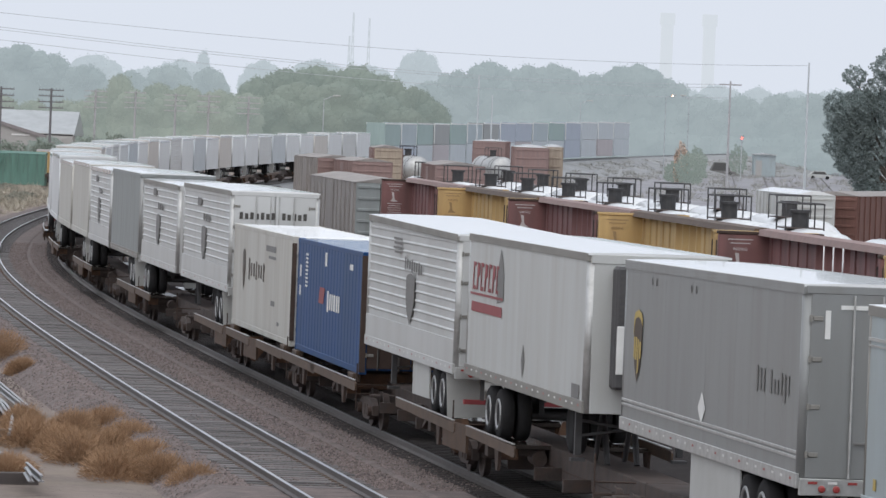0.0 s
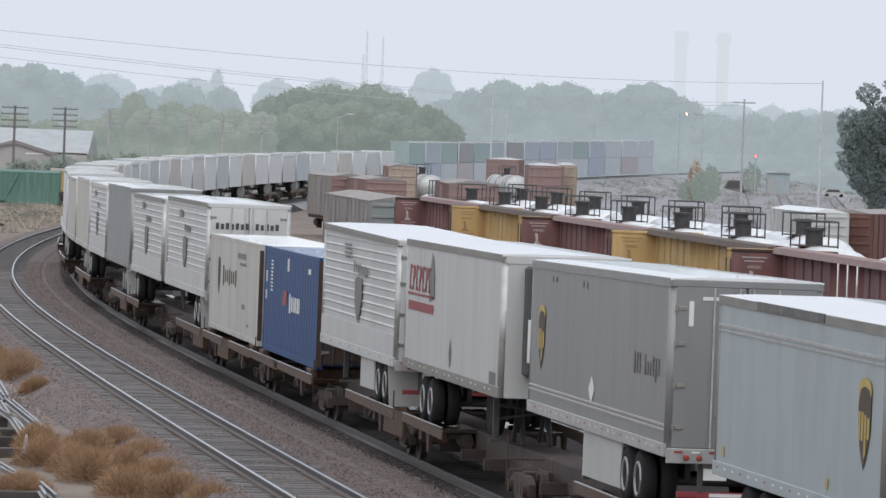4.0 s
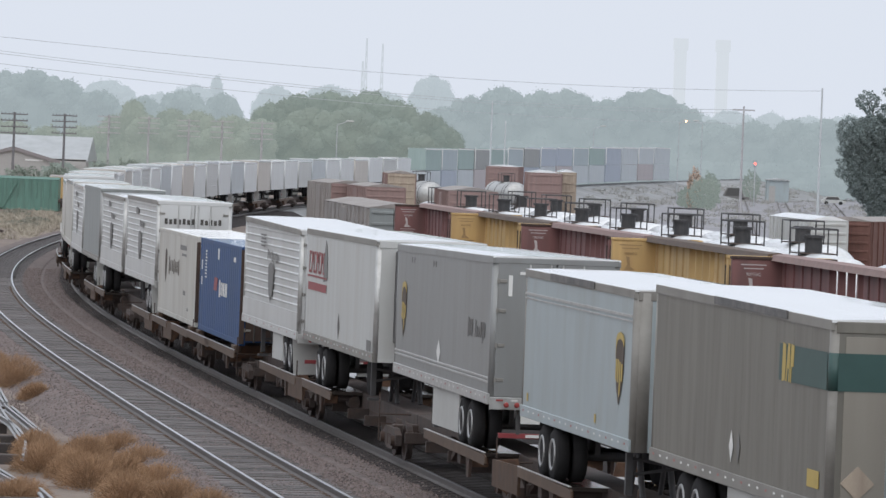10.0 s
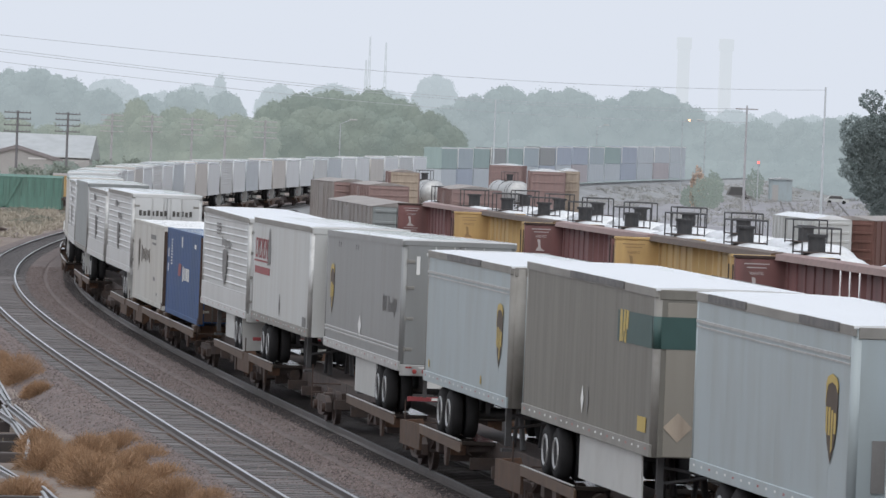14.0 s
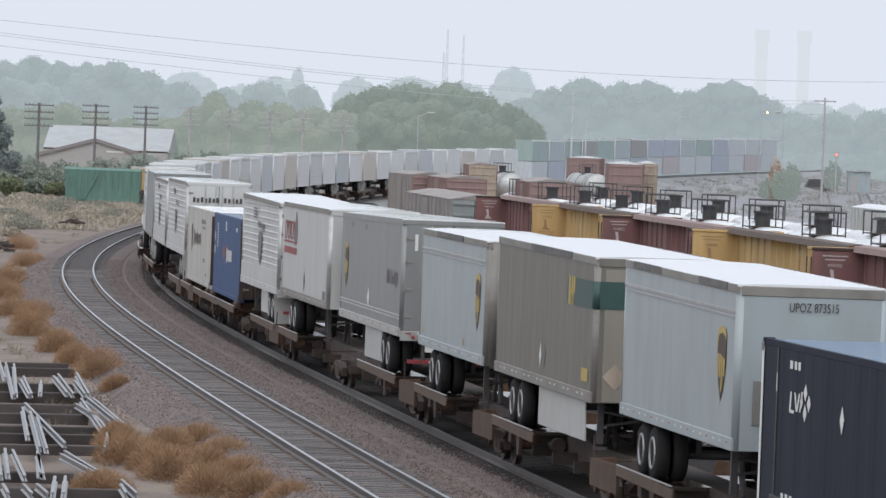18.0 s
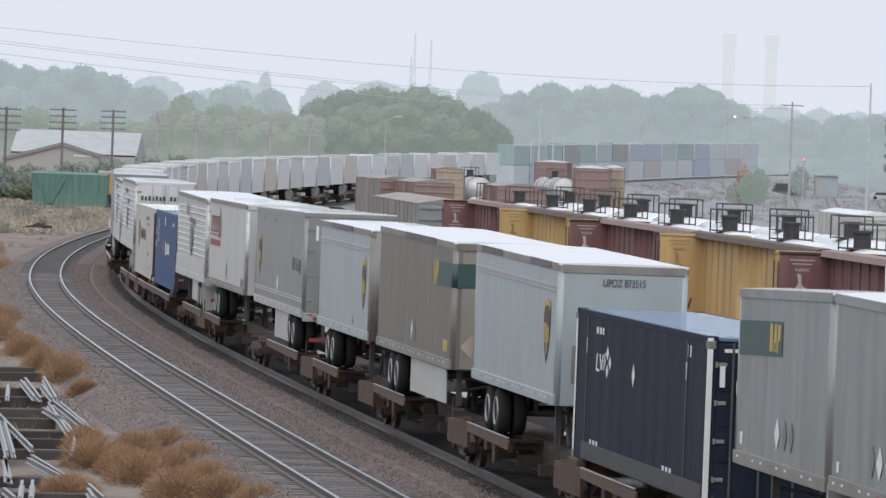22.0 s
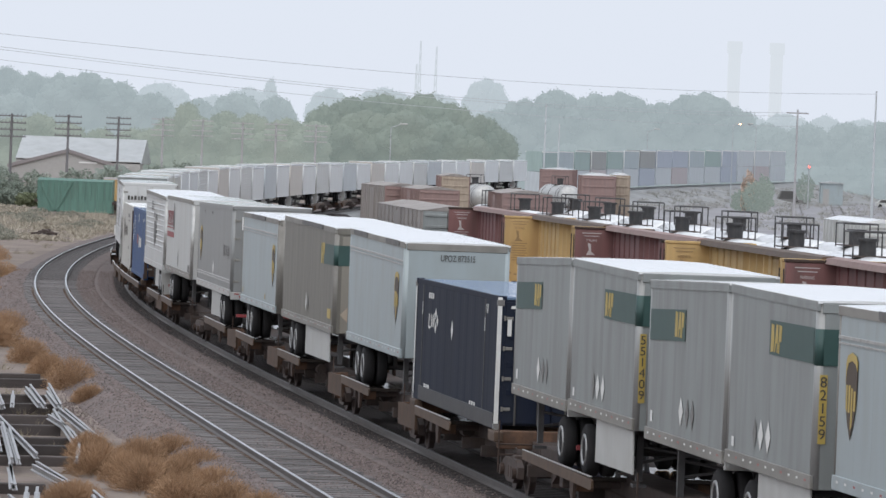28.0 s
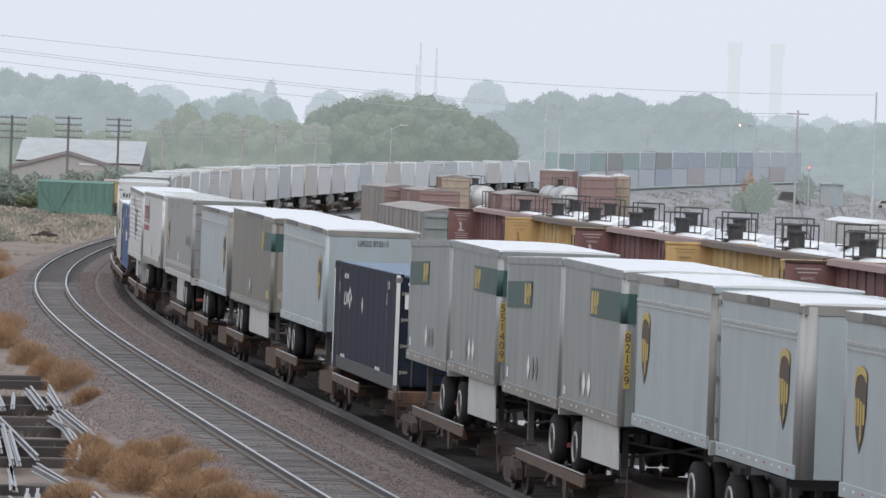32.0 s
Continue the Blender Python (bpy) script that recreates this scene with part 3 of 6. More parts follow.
def trailer(label, length, mat, near="nose", tand=None, axles=2, flap=0, gear=None, ribbed=False, belt=False, top=5.0, bottom=2.1, slope=0.0, markers=True, roof="white_roof", low_trim=False, post="", strips=(), skirt=None, rail="", kind="trailer"):
    """A road trailer: y runs away from the camera, the near end is -length/2, heights are over the rail.
    slope: how much higher the roof is at the far end; strips: loose lengths of roof edging, from the near end."""
    t = thing(kind, label, "trailer", "trailers on the train")
    h, top = length / 2, top + 0.06
    core = bmesh.new()

    def up(y):
        """The roof's height at y along the trailer."""
        return top + slope * (y + h) / length
    if slope:
        prism(core, ((-h + 0.05, bottom + 0.02), (h - 0.05, bottom + 0.02), (h - 0.05, up(h) - 0.06), (-h + 0.05, top - 0.06)), "x", -W2 + 0.03, W2 - 0.03)
    else:
        box(core, -W2 + 0.03, W2 - 0.03, -h + 0.05, h - 0.05, bottom + 0.02, top - 0.06)
    part("body", core, M[mat], t)
    zt, zb = top - 0.16, bottom + 0.22
    for sx in (-1, 1):
        if ribbed:
            part("side_wall", corrugated(sx * (W2 - 0.07), sx * W2, -h + 0.12, h - 0.12, zb + 0.5, zt, 0.205), M[mat], t)
            part("kick_panel", bx(sx * W2 - 0.02, sx * W2 + 0.012, -h + 0.1, h - 0.1, zb, zb + 0.5, 0.005), M[mat], t)
        else:
            n = max(4, round((length - 0.3) / 1.22))
            w = (length - 0.3) / n
            for k in range(n):
                y0, y1 = -h + 0.15 + k * w + 0.0025, -h + 0.15 + (k + 1) * w - 0.0025
                if slope:
                    part("side_panel", prism(bmesh.new(), ((y0, zb), (y1, zb), (y1, up(y1) - 0.16), (y0, up(y0) - 0.16)), "x", sx * (W2 - 0.024), sx * W2), M[mat], t)
                else:
                    share("side_panel", panel_mesh(w, zb, zt, mat), t, pose(sx * (W2 - 0.012), (y0 + y1) / 2, 0))
        part("bottom_rail", bx(sx * W2 - 0.03, sx * W2 + 0.022, -h + 0.02, h - 0.02, bottom, zb, 0.008), M["alu" if low_trim else "grimy_rail" if mat in ("white", "taupe", "dull_grey") else mat], t)
        for k in range(2):
            part("corner_post", tube(bmesh.new(), (sx * (W2 - 0.09), (-1) ** k * (h - 0.10), bottom), (sx * (W2 - 0.09), (-1) ** k * (h - 0.10), up((-1) ** k * h) - 0.05), 0.105, n=14), M[post or ("alu" if mat in ("white", "ribbed_white") else "pale_post" if mat == "dull_grey" else "grimy_rail" if mat in ("pale_blue", "taupe") else mat)], t, smooth=True)
        part("top_rail", prism(bmesh.new(), ((-h, zt), (h, up(h) - 0.16), (h, up(h) - 0.02), (-h, top - 0.02)), "x", sx * (W2 - 0.03), sx * (W2 + 0.02)), M[rail or ("grimy_rail" if belt or ribbed or mat in ("taupe", "white") else mat)], t)
        for a, b in strips:
            part("roof_strip", prism(bmesh.new(), ((-h + a, up(a - h) - 0.13), (-h + b, up(b - h) - 0.13), (-h + b, up(b - h) - 0.005), (-h + a, up(a - h) - 0.005)), "x", sx * (W2 + 0.018), sx * (W2 + 0.045)), M["gasket"], t, "loose worn strip of roof edging")
        if belt:
            part("belt_rail", prism(bmesh.new(), ((-h + 0.15, zt - 0.34), (h - 0.1, zt - 0.34 + slope), (h - 0.1, zt - 0.295 + slope), (-h + 0.15, zt - 0.295)), "x", sx * (W2 - 0.02), sx * (W2 + 0.025)), M["alu"], t)
            part("belt_rail", prism(bmesh.new(), ((-h + 0.15, zt - 0.42), (h - 0.1, zt - 0.42 + slope), (h - 0.1, zt - 0.395 + slope), (-h + 0.15, zt - 0.395)), "x", sx * (W2 - 0.02), sx * (W2 + 0.02)), M["alu"], t)
        if low_trim:
            for z in (zb + 0.2, zb + 0.28):
                part("trim_strip", bx(sx * W2 - 0.02, sx * W2 + 0.014, -h + 0.12, h - 0.12, z, z + 0.045, 0.005), M["alu"], t)
    r = bmesh.new()
    prism(r, ((-W2 - 0.015, top - 0.05), (W2 + 0.015, top - 0.05), (W2 + 0.015, top - 0.012), (W2 * 0.5, top + 0.012), (-W2 * 0.5, top + 0.012), (-W2 - 0.015, top - 0.012)), "y", -h - 0.012, h + 0.012)
    for v in r.verts:
        v.co.z += slope * (v.co.y + h) / length
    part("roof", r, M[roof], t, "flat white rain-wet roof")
    if markers:
        n = int(length / 0.62)
        for k in range(n):
            share("marker", TAPE_W if k % 3 else TAPE_R, t, pose(-W2 - 0.026, -h + 0.4 + (length - 0.8) * k / (n - 1), bottom + 0.13))
    if near == "nose":
        part("nose_panel", bx(-W2 + 0.1, W2 - 0.1, -h - 0.004, -h + 0.06, bottom, top - 0.06, 0.01), M[mat], t)
        if post and post != mat:
            for sx in (-1, 1):
                part("nose_post", tube(bmesh.new(), (sx * (W2 - 0.2), -h + 0.17, bottom), (sx * (W2 - 0.2), -h + 0.17, top - 0.06), 0.205, n=20), M[post], t, "wide rounded grey nose post", smooth=True)
        part("nose_rail", bx(-W2 + 0.06, W2 - 0.06, -h - 0.022, -h + 0.04, top - 0.2, top - 0.03, 0.01), M["grimy_rail" if belt else mat], t)
    else:
        for sx in (-1, 1):
            d = part("door", bx(sx * 0.02, sx * (W2 - 0.1), -h - 0.02, -h + 0.05, bottom + 0.16, top - 0.14, 0.008), M[mat], t)
            for z in (bottom + 0.5, bottom + 1.2, bottom + 1.9, bottom + 2.5):
                share("hinge", HINGE, d, pose(sx * (W2 - 0.2), -h - 0.02, z, 0, 0, 0 if sx < 0 else 180) if sx < 0 else pose(sx * (W2 - 0.2), -h - 0.02, z))
            for x in (0.12, 0.55):
                part("lock_rod", tube(bmesh.new(), (sx * x, -h - 0.05, bottom + 0.16), (sx * x, -h - 0.05, top - 0.16), 0.018, n=8), M["alu"], d)
            part("lock_handle", bx(sx * 0.12, sx * 0.5, -h - 0.08, -h - 0.06, bottom + 0.66, bottom + 0.70, 0.008), M["mark_grey"], d)
        b = bx(-W2 + 0.02, W2 - 0.02, -h - 0.04, -h + 0.05, bottom - 0.1, bottom + 0.15, 0.01)
        part("rear_sill", b, M["alu"], t)
        part("door_header", bx(-W2 + 0.02, W2 - 0.02, -h - 0.03, -h + 0.05, top - 0.15, top - 0.03, 0.01), M[mat], t)
        for sx in (-1, 1):
            for x in (0.72, 0.94):
                share("tail_lamp", LAMP_LENS, t, pose(sx * x, -h - 0.05, bottom - 0.0, 0, 0, -90))
            for k, x in enumerate((0.18, 0.48, 0.78, 1.08)):
                share("marker", TAPE_R if k % 2 else TAPE_W, t, pose(sx * x, -h - 0.047, bottom + 0.09, 0, 0, 90))
        g = bx(-1.05, 1.05, -h + 0.1, -h + 0.2, 1.42, 1.52, 0.01)
        for sx in (-1, 1):
            part("guard_hanger", bx(sx * 0.62, sx * 0.7, -h + 0.1, -h + 0.18, 1.5, 2.05), M["black"], t)
        part("under_ride_guard", g, M["mark_red"], t, "red and white rear guard bar")
        part("guard_stripe", bx(-0.5, 0.5, -h + 0.088, -h + 0.099, 1.44, 1.5), M["mark_white"], t)
        part("plate_holder", bx(-0.62, -0.22, -h + 0.05, -h + 0.07, 1.72, 1.92, 0.005), M["mark_white"], t, "blank white registration plate")
    if skirt:
        y0, y1, z = skirt
        for sx in (-1, 1):
            part("side_skirt", prism(bmesh.new(), ((-h + y0, bottom + 0.02), (-h + y0 - 0.12, z + 0.02), (-h + y1, z), (-h + y1, bottom + 0.02)), "x", sx * (W2 - 0.1), sx * (W2 - 0.07)), M["flap"], t, "pale hanging side skirt")
    if tand is not None:
        tandem(t, -h + tand, axles, flap)
    if gear is not None:
        landing_gear(t, -h + gear)
    return t


def container(label, length, mat, roof, edge, pitch=0.28, top=4.12, bottom=1.25, groove=0.02):
    t = thing("container", label, "container", "containers on the train")
    h = length / 2
    part("body", bx(-1.18, 1.18, -h + 0.06, h - 0.06, bottom + 0.1, top - 0.06), M[mat], t)
    for sx in (-1, 1):
        pts, y = [(-h + 0.12, sx * 1.14)], -h + 0.12
        while y < h - 0.12 - pitch:
            for f, x in ((0.08, 1.215), (0.46, 1.215), (0.54, 1.215 - groove), (0.96, 1.215 - groove)):
                pts.append((y + f * pitch, sx * x))
            y += pitch
        pts += [(h - 0.12, sx * 1.215), (h - 0.12, sx * 1.14)]
        part("side_wall", prism(bmesh.new(), [(x, y) for y, x in pts], "z", bottom + 0.14, top - 0.1), M[mat], t)
        part("bottom_rail", bx(sx * 1.14, sx * 1.22, -h, h, bottom, bottom + 0.15, 0.006), M[edge], t)
        part("top_rail", bx(sx * 1.14, sx * 1.22, -h, h, top - 0.11, top, 0.006), M[edge], t)
        for k in (-1, 1):
            part("corner_post", bx(sx * 1.06, sx * 1.225, k * (h - 0.14), k * h, bottom, top, 0.008), M[edge], t)
            for z in (bottom + 0.06, top - 0.06):
                part("corner_casting", bx(sx * 1.05, sx * 1.232, k * (h - 0.17), k * (h + 0.004), z - 0.065, z + 0.068, 0.012), M[edge], t)
    pts, y = [(-h + 0.04, top - 0.07), (-h + 0.04, top - 0.022)], -h + 0.3
    while y < h - 0.3:
        pts += [(y, top - 0.022), (y + 0.03, top - 0.003), (y + 0.16, top - 0.003), (y + 0.19, top - 0.022)]
        y += 0.42
    pts += [(h - 0.04, top - 0.022), (h - 0.04, top - 0.07)]
    rb = prism(bmesh.new(), pts, "x", -1.14, 1.14)
    part("roof", rb, M[roof], t, "ribbed wet roof")
    return t


def container_doors(t, h, mat, rod, top=4.12, bottom=1.25):
    for sx in (-1, 1):
        d = part("door", bx(sx * 0.015, sx * 1.06, -h - 0.01, -h + 0.05, bottom + 0.14, top - 0.12, 0.008), M[mat], t)
        for x in (0.3, 0.8):
            part("lock_rod", tube(bmesh.new(), (sx * x, -h - 0.05, bottom + 0.1), (sx * x, -h - 0.05, top - 0.1), 0.022, n=8), M[rod], d)
        for z in (bottom + 0.45, bottom + 1.1, bottom + 1.75, bottom + 2.4):
            share("hinge", HINGE, d, pose(sx * 0.98, -h - 0.012, z, 0, 0, 0))
        for z in (bottom + 0.75, bottom + 1.35, bottom + 1.95):
            part("door_rib", bx(sx * 0.08, sx * 1.0, -h - 0.028, -h - 0.008, z, z + 0.12, 0.006), M[mat], d)


def put(t, far, near):
    TRAIN.append((t, (far + near) / 2, far - near))
    return t


def small_marks(t, spots, mat="mark_white"):
    for y, z, w, hh in spots:
        decal("stencil_bar", rect(w, hh), t, y, z, mat)


EMBLEM_BARS = (((-0.14, -0.27), (-0.06, -0.27), (-0.02, -0.08), (0.08, -0.08), (0.06, -0.27), (0.14, -0.27), (0.12, 0.30), (-0.02, 0.30)), ((-0.12, -0.28), (0.10, -0.26), (0.13, 0.0), (0.10, 0.28), (-0.10, 0.30)), ((-0.12, -0.28), (-0.04, -0.28), (-0.03, -0.04), (0.10, -0.03), (0.14, 0.28), (-0.08, 0.30)))


def green_band(t, length, nose, number=""):
    """A green band with yellow emblem bars round the nose of a grey trailer; nose: -1 at the near end, 1 at the far end."""
    h = length / 2
    ya, yb = sorted((nose * (h - 0.18), nose * (h - 3.65)))
    za = 4.30 if nose > 0 else 4.40
    b = part("green_band", prism(bmesh.new(), ((ya, za - 0.23), (yb, za - 0.23 - 0.1 * max(nose, 0)), (yb, za + 0.32 - 0.1 * max(nose, 0)), (ya, za + 0.32)), "x", -W2 - 0.016, -W2 - 0.012), M["green_band"], t, "dark green painted band")
    yc = nose * (h - 3.1)
    for k in (-0.3, 0.0, 0.3):
        decal("emblem_bar", EMBLEM_BARS[round(k * 4) % 3], t, yc + k, za + 0.03, "gold", "slanted yellow emblem bar", x=-W2 - 0.018, sy=1.0, sz=0.78).parent = b
    for y, mat in ((nose * (h - 3.5), "mark_white"), (nose * (h - 4.1), "mark_grey" if nose > 0 else "mark_white"), (nose * (h - 4.6), "mark_grey")):
        decal("placard", DIAMOND, t, y, 2.84, mat, "white diamond placard" if mat == "mark_white" else "empty diamond placard holder", sy=0.42 if mat == "mark_white" else 0.32, sz=0.50)
    if nose > 0:
        decal("stencil_bar", rect(0.22, 0.2), t, h - 0.6, 2.62, "mark_white")
        return
    part("green_wrap", tube(bmesh.new(), (-W2 + 0.09, -h + 0.10, za - 0.25), (-W2 + 0.09, -h + 0.10, za + 0.31), 0.112, n=14), M["green_band"], t, smooth=True)
    part("green_wrap", bx(-W2 + 0.1, W2 - 0.1, -h - 0.028, -h - 0.024, za - 0.25, za + 0.31), M["green_band"], t)
    strip = part("number_strip", bx(-W2 + 0.055, -W2 + 0.175, -h - 0.034, -h - 0.024, 3.95 - 0.20 * len(number), 4.01), M["gold"], t, "yellow strip with black numerals")
    for k, ch in enumerate(number):
        lettering("numeral", ch, 0.23, M["mark_dark"], strip, pose(-W2 + 0.115, -h - 0.036, 3.89 - 0.20 * k, 90, 0, 0))


# ---------------------------------------------------------------- the train, from its tail to its head
t = put(trailer("short pale blue-grey parcel trailer with a brown shield", 7.9, "pale_blue", tand=6.2, axles=1, gear=2.0, belt=True, top=5.03, bottom=2.3, post="pale_post", strips=((4.2, 6.6),)), -127.8, -135.7)
shield(t, 2.72, 3.64)
t = put(trailer("short pale blue-grey parcel trailer with a shield near its nose", 6.5, "pale_blue", tand=5.4, axles=1, gear=1.6, belt=True, top=5.02, bottom=2.32, post="pale_post", strips=((2.4, 4.2),)), -117.85, -124.35)
shield(t, -2.25, 3.67)
t = put(trailer("short pale blue-grey parcel trailer with a shield at its tail", 7.5, "pale_blue", near="doors", tand=1.5, axles=1, belt=True, top=5.08, bottom=2.36, strips=((3.2, 4.6),)), -109.5, -117.0)
shield(t, 2.65, 3.79)
for far, mid, near, number in ((-93.15, -100.72, -107.95, "82159"), (-76.78, -84.12, -91.85, "551409")):
    L = far - mid - 0.04
    t = put(trailer("grey short trailer with a green band round its far nose", L, "dull_grey", near="doors", tand=0.75, axles=1, gear=L - 1.8, top=5.15, bottom=2.18, slope=-0.16), far, mid + 0.04)
    green_band(t, L, 1)
    L = mid - near - 0.2
    t = put(trailer("grey short trailer with a green band and number " + number, L, "dull_grey", tand=L - 1.9, axles=1, skirt=(0.45, 4.55, 1.4), gear=1.2, top=5.09, bottom=2.24, slope=0.06), mid - 0.2, near)
    green_band(t, L, -1, number)
    decal("stencil_bar", rect(0.2, 0.16), t, L / 2 - 0.6, 2.62, "mark_white")
t = put(container("navy blue shipping container with white corner edge", 13.9, "navy", "blue_roof", "navy", 1.2, groove=0.006), -59.9, -73.8)
container_doors(t, 6.95, "navy", "dark_trim")
part("corner_edge", bx(-1.24, -1.15, -6.98, -6.92, 1.25, 4.1), M["mark_white"], t, "white painted corner post")
part("corner_edge", bx(-1.236, -1.228, 6.8, 6.95, 1.25, 3.95), M["mark_white"], t, "white painted far corner")
for y in (-5.0, 5.6):
    part("side_seam", bx(-1.234, -1.226, y - 0.03, y + 0.03, 1.3, 4.0), M["dark_trim"], t, "vertical seam of the folded side")
    part("seam_mark", bx(-1.24, -1.234, y - 0.02, y + 0.02, 3.3, 3.6), M["mark_white"], t)
for z in (1.32, 3.98):
    for y in (-6.9, 6.9):
        part("corner_casting", bx(-1.25, -1.1, y - 0.09, y + 0.09, z - 0.07, z + 0.07, 0.015), M["mark_grey"], t, "worn steel corner casting")
part("side_sill", bx(-1.242, -1.222, -6.75, 5.9, 1.27, 1.6, 0.006), M["dome"], t, "dark grey scuffed bottom sill")
part("header_bar", bx(-0.95, -0.45, -6.975, -6.96, 3.86, 3.92), M["mark_white"], t)
for x, z, w, hh in ((-0.98, 3.45, 0.09, 0.36), (-0.55, 3.18, 0.36, 0.07), (-0.7, 3.28, 0.07, 0.2), (-0.36, 3.28, 0.07, 0.2)):
    part("stencil_bar", bx(x - w / 2, x + w / 2, -7.012, -7.0, z - hh / 2, z + hh / 2), M["mark_white"], t)
for o, y, z, sy, sz in ((rect(0.16, 0.44, 0.05), 4.15, 3.15, 1, 1), (rect(0.5, 0.07), 3.95, 2.95, 1, 1), (rect(0.14, 0.4, -0.12), 3.5, 3.17, 1, 1), (rect(0.14, 0.4, 0.12), 3.2, 3.17, 1, 1), (rect(0.14, 0.44, 0.1), 2.85, 3.2, 1, 1), (DIAMOND, 2.35, 3.42, 0.42, 0.36), (DIAMOND, 2.35, 2.98, 0.42, 0.36), (DIAMOND, 1.9, 3.2, 0.42, 0.36), (DIAMOND, 2.8, 3.2, 0.36, 0.3), (DIAMOND, -1.2, 3.05, 0.46, 0.58)):
    decal("emblem", o, t, 3.0 + (y - 1.9) * 0.66 if y > 0 else 0.4, 3.22 + (z - 3.2) * 0.75, "mark_white", "", x=-1.222, sy=sy * 0.7, sz=sz * 0.75)
for y, z, w, hh in ((4.5, 3.78, 0.22, 0.13), (4.15, 3.78, 0.18, 0.13), (3.85, 3.78, 0.18, 0.13), (4.9, 1.62, 0.2, 0.12), (4.55, 1.62, 0.2, 0.12), (4.2, 1.62, 0.2, 0.12), (-3.0, 1.62, 0.2, 0.12), (-3.35, 1.62, 0.2, 0.12), (-3.7, 1.62, 0.2, 0.12), (-5.0, 3.8, 0.1, 0.2), (-5.3, 3.8, 0.1, 0.2)):
    decal("stencil_bar", rect(w, hh), t, y, z, "mark_white", x=-1.222)
t = put(trailer("pale blue-grey parcel trailer with plain nose and dark lettering", 11.7, "pale_blue", tand=8.75, gear=1.6, belt=True, top=4.88, slope=0.11, bottom=2.1, post="pale_blue", strips=((0.9, 3.6), (7.6, 10.6))), -46.15, -57.85)
shield(t, -4.6, 3.52)
lettering("lettering", "UPOZ 873515", 0.22, M["mark_dark"], t, pose(0.02, -5.876, 4.56, 90, 0, 0), "dark stencilled lettering", 0.66)
part("side_vent", bx(-0.98, -0.78, -5.872, -5.852, 2.55, 3.3), M["mark_grey"], t)
t = put(trailer("dirty taupe trailer with one dark green band round its nose", 13.8, "taupe", tand=10.5, skirt=(1.2, 7.5, 1.27), gear=0.9, top=4.93, slope=0.1, strips=((3.0, 8.6),)), -28.72, -42.52)
b = part("green_band", bx(-W2 - 0.016, -W2 - 0.012, -6.7, -3.35, 3.95, 4.5), M["green_band"], t, "dark green painted band")
for k in (-0.29, 0.0, 0.29):
    decal("emblem_bar", EMBLEM_BARS[round(k * 4) % 3], t, -4.0 + k, 4.22, "gold", "slanted yellow emblem bar", x=-W2 - 0.018).parent = b
part("green_wrap", tube(bmesh.new(), (-W2 + 0.09, -6.8, 3.95), (-W2 + 0.09, -6.8, 4.5), 0.112, n=14), M["green_band"], t, smooth=True)
part("nose_sheet", bx(-W2 + 0.2, W2 - 0.2, -6.92, -6.905, 2.12, 4.74, 0.004), M["taupe_pale"], t, "paler beige nose sheet")
part("green_wrap", bx(-W2 + 0.1, W2 - 0.1, -6.928, -6.924, 3.95, 4.5), M["green_band"], t)
decal("placard", DIAMOND, t, 0.05, 2.74, "mark_white", "white diamond placard", sy=0.34, sz=0.5)
decal("label_plate", rect(0.8, 0.26), t, -6.0, 2.62, "gold", "yellow label")
part("warning_placard", prism(bmesh.new(), [(-0.85 + u * 0.5, 2.62 + v * 0.5) for u, v in DIAMOND], "y", -6.935, -6.905), M["faded_tan"], t, "brown diamond placard holder")
decal("placard", DIAMOND, t, -0.5, 2.74, "mark_grey", "empty diamond placard holder", sy=0.26, sz=0.5)
t = put(trailer("pale blue-grey parcel trailer with shield near its nose", 11.9, "pale_blue", tand=8.85, gear=1.9, belt=True, top=4.87, slope=0.04, bottom=2.1, post="grimy_rail", strips=((4.0, 8.8),)), -14.85, -26.75)
shield(t, -4.7, 3.48)
small_marks(t, ((-2.4, 2.5, 0.16, 0.16), (5.2, 2.5, 0.16, 0.16)), "gold")
t = put(trailer("silver-grey freight trailer with hinged rear doors and red lamps", 14.4, "silver", near="doors", tand=3.2, skirt=(4.5, 8.4, 1.25), gear=9.2, low_trim=True, top=5.05, slope=-0.08), 3.75, -10.65)
shield(t, 5.8, 3.57, 0.95)
for k in range(10):
    if k != 3:
        decal("lettering_bar", rect(0.11, (0.40, 0.34, 0.36, 0, 0.36, 0.22, 0.22, 0.34, 0.42, 0.3)[k]), t, -4.1 - 0.25 * k, 3.56 - (0.06 if k in (5, 6, 8) else 0), "mark_grey", "grey letter shape")
decal("placard", DIAMOND, t, 0.1, 2.86, "mark_white", "white diamond placard", sy=0.62, sz=0.5)
small_marks(t, ((4.3, 4.72, 0.05, 0.12), (4.7, 4.72, 0.05, 0.12), (0.9, 4.72, 0.05, 0.12), (1.3, 4.72, 0.05, 0.12)), "mark_dark")
part("door_decal", bx(-0.98, -0.9, -7.235, -7.222, 4.3, 4.72), M["mark_white"], t)
part("door_decal", bx(-0.75, -0.2, -7.235, -7.222, 4.74, 4.8), M["mark_white"], t)
t = put(trailer("white trailer with red lettering, streaked and stained", 14.1, "white", tand=10.4, gear=2.4, top=4.97, bottom=2.14), 21.6, 7.5)
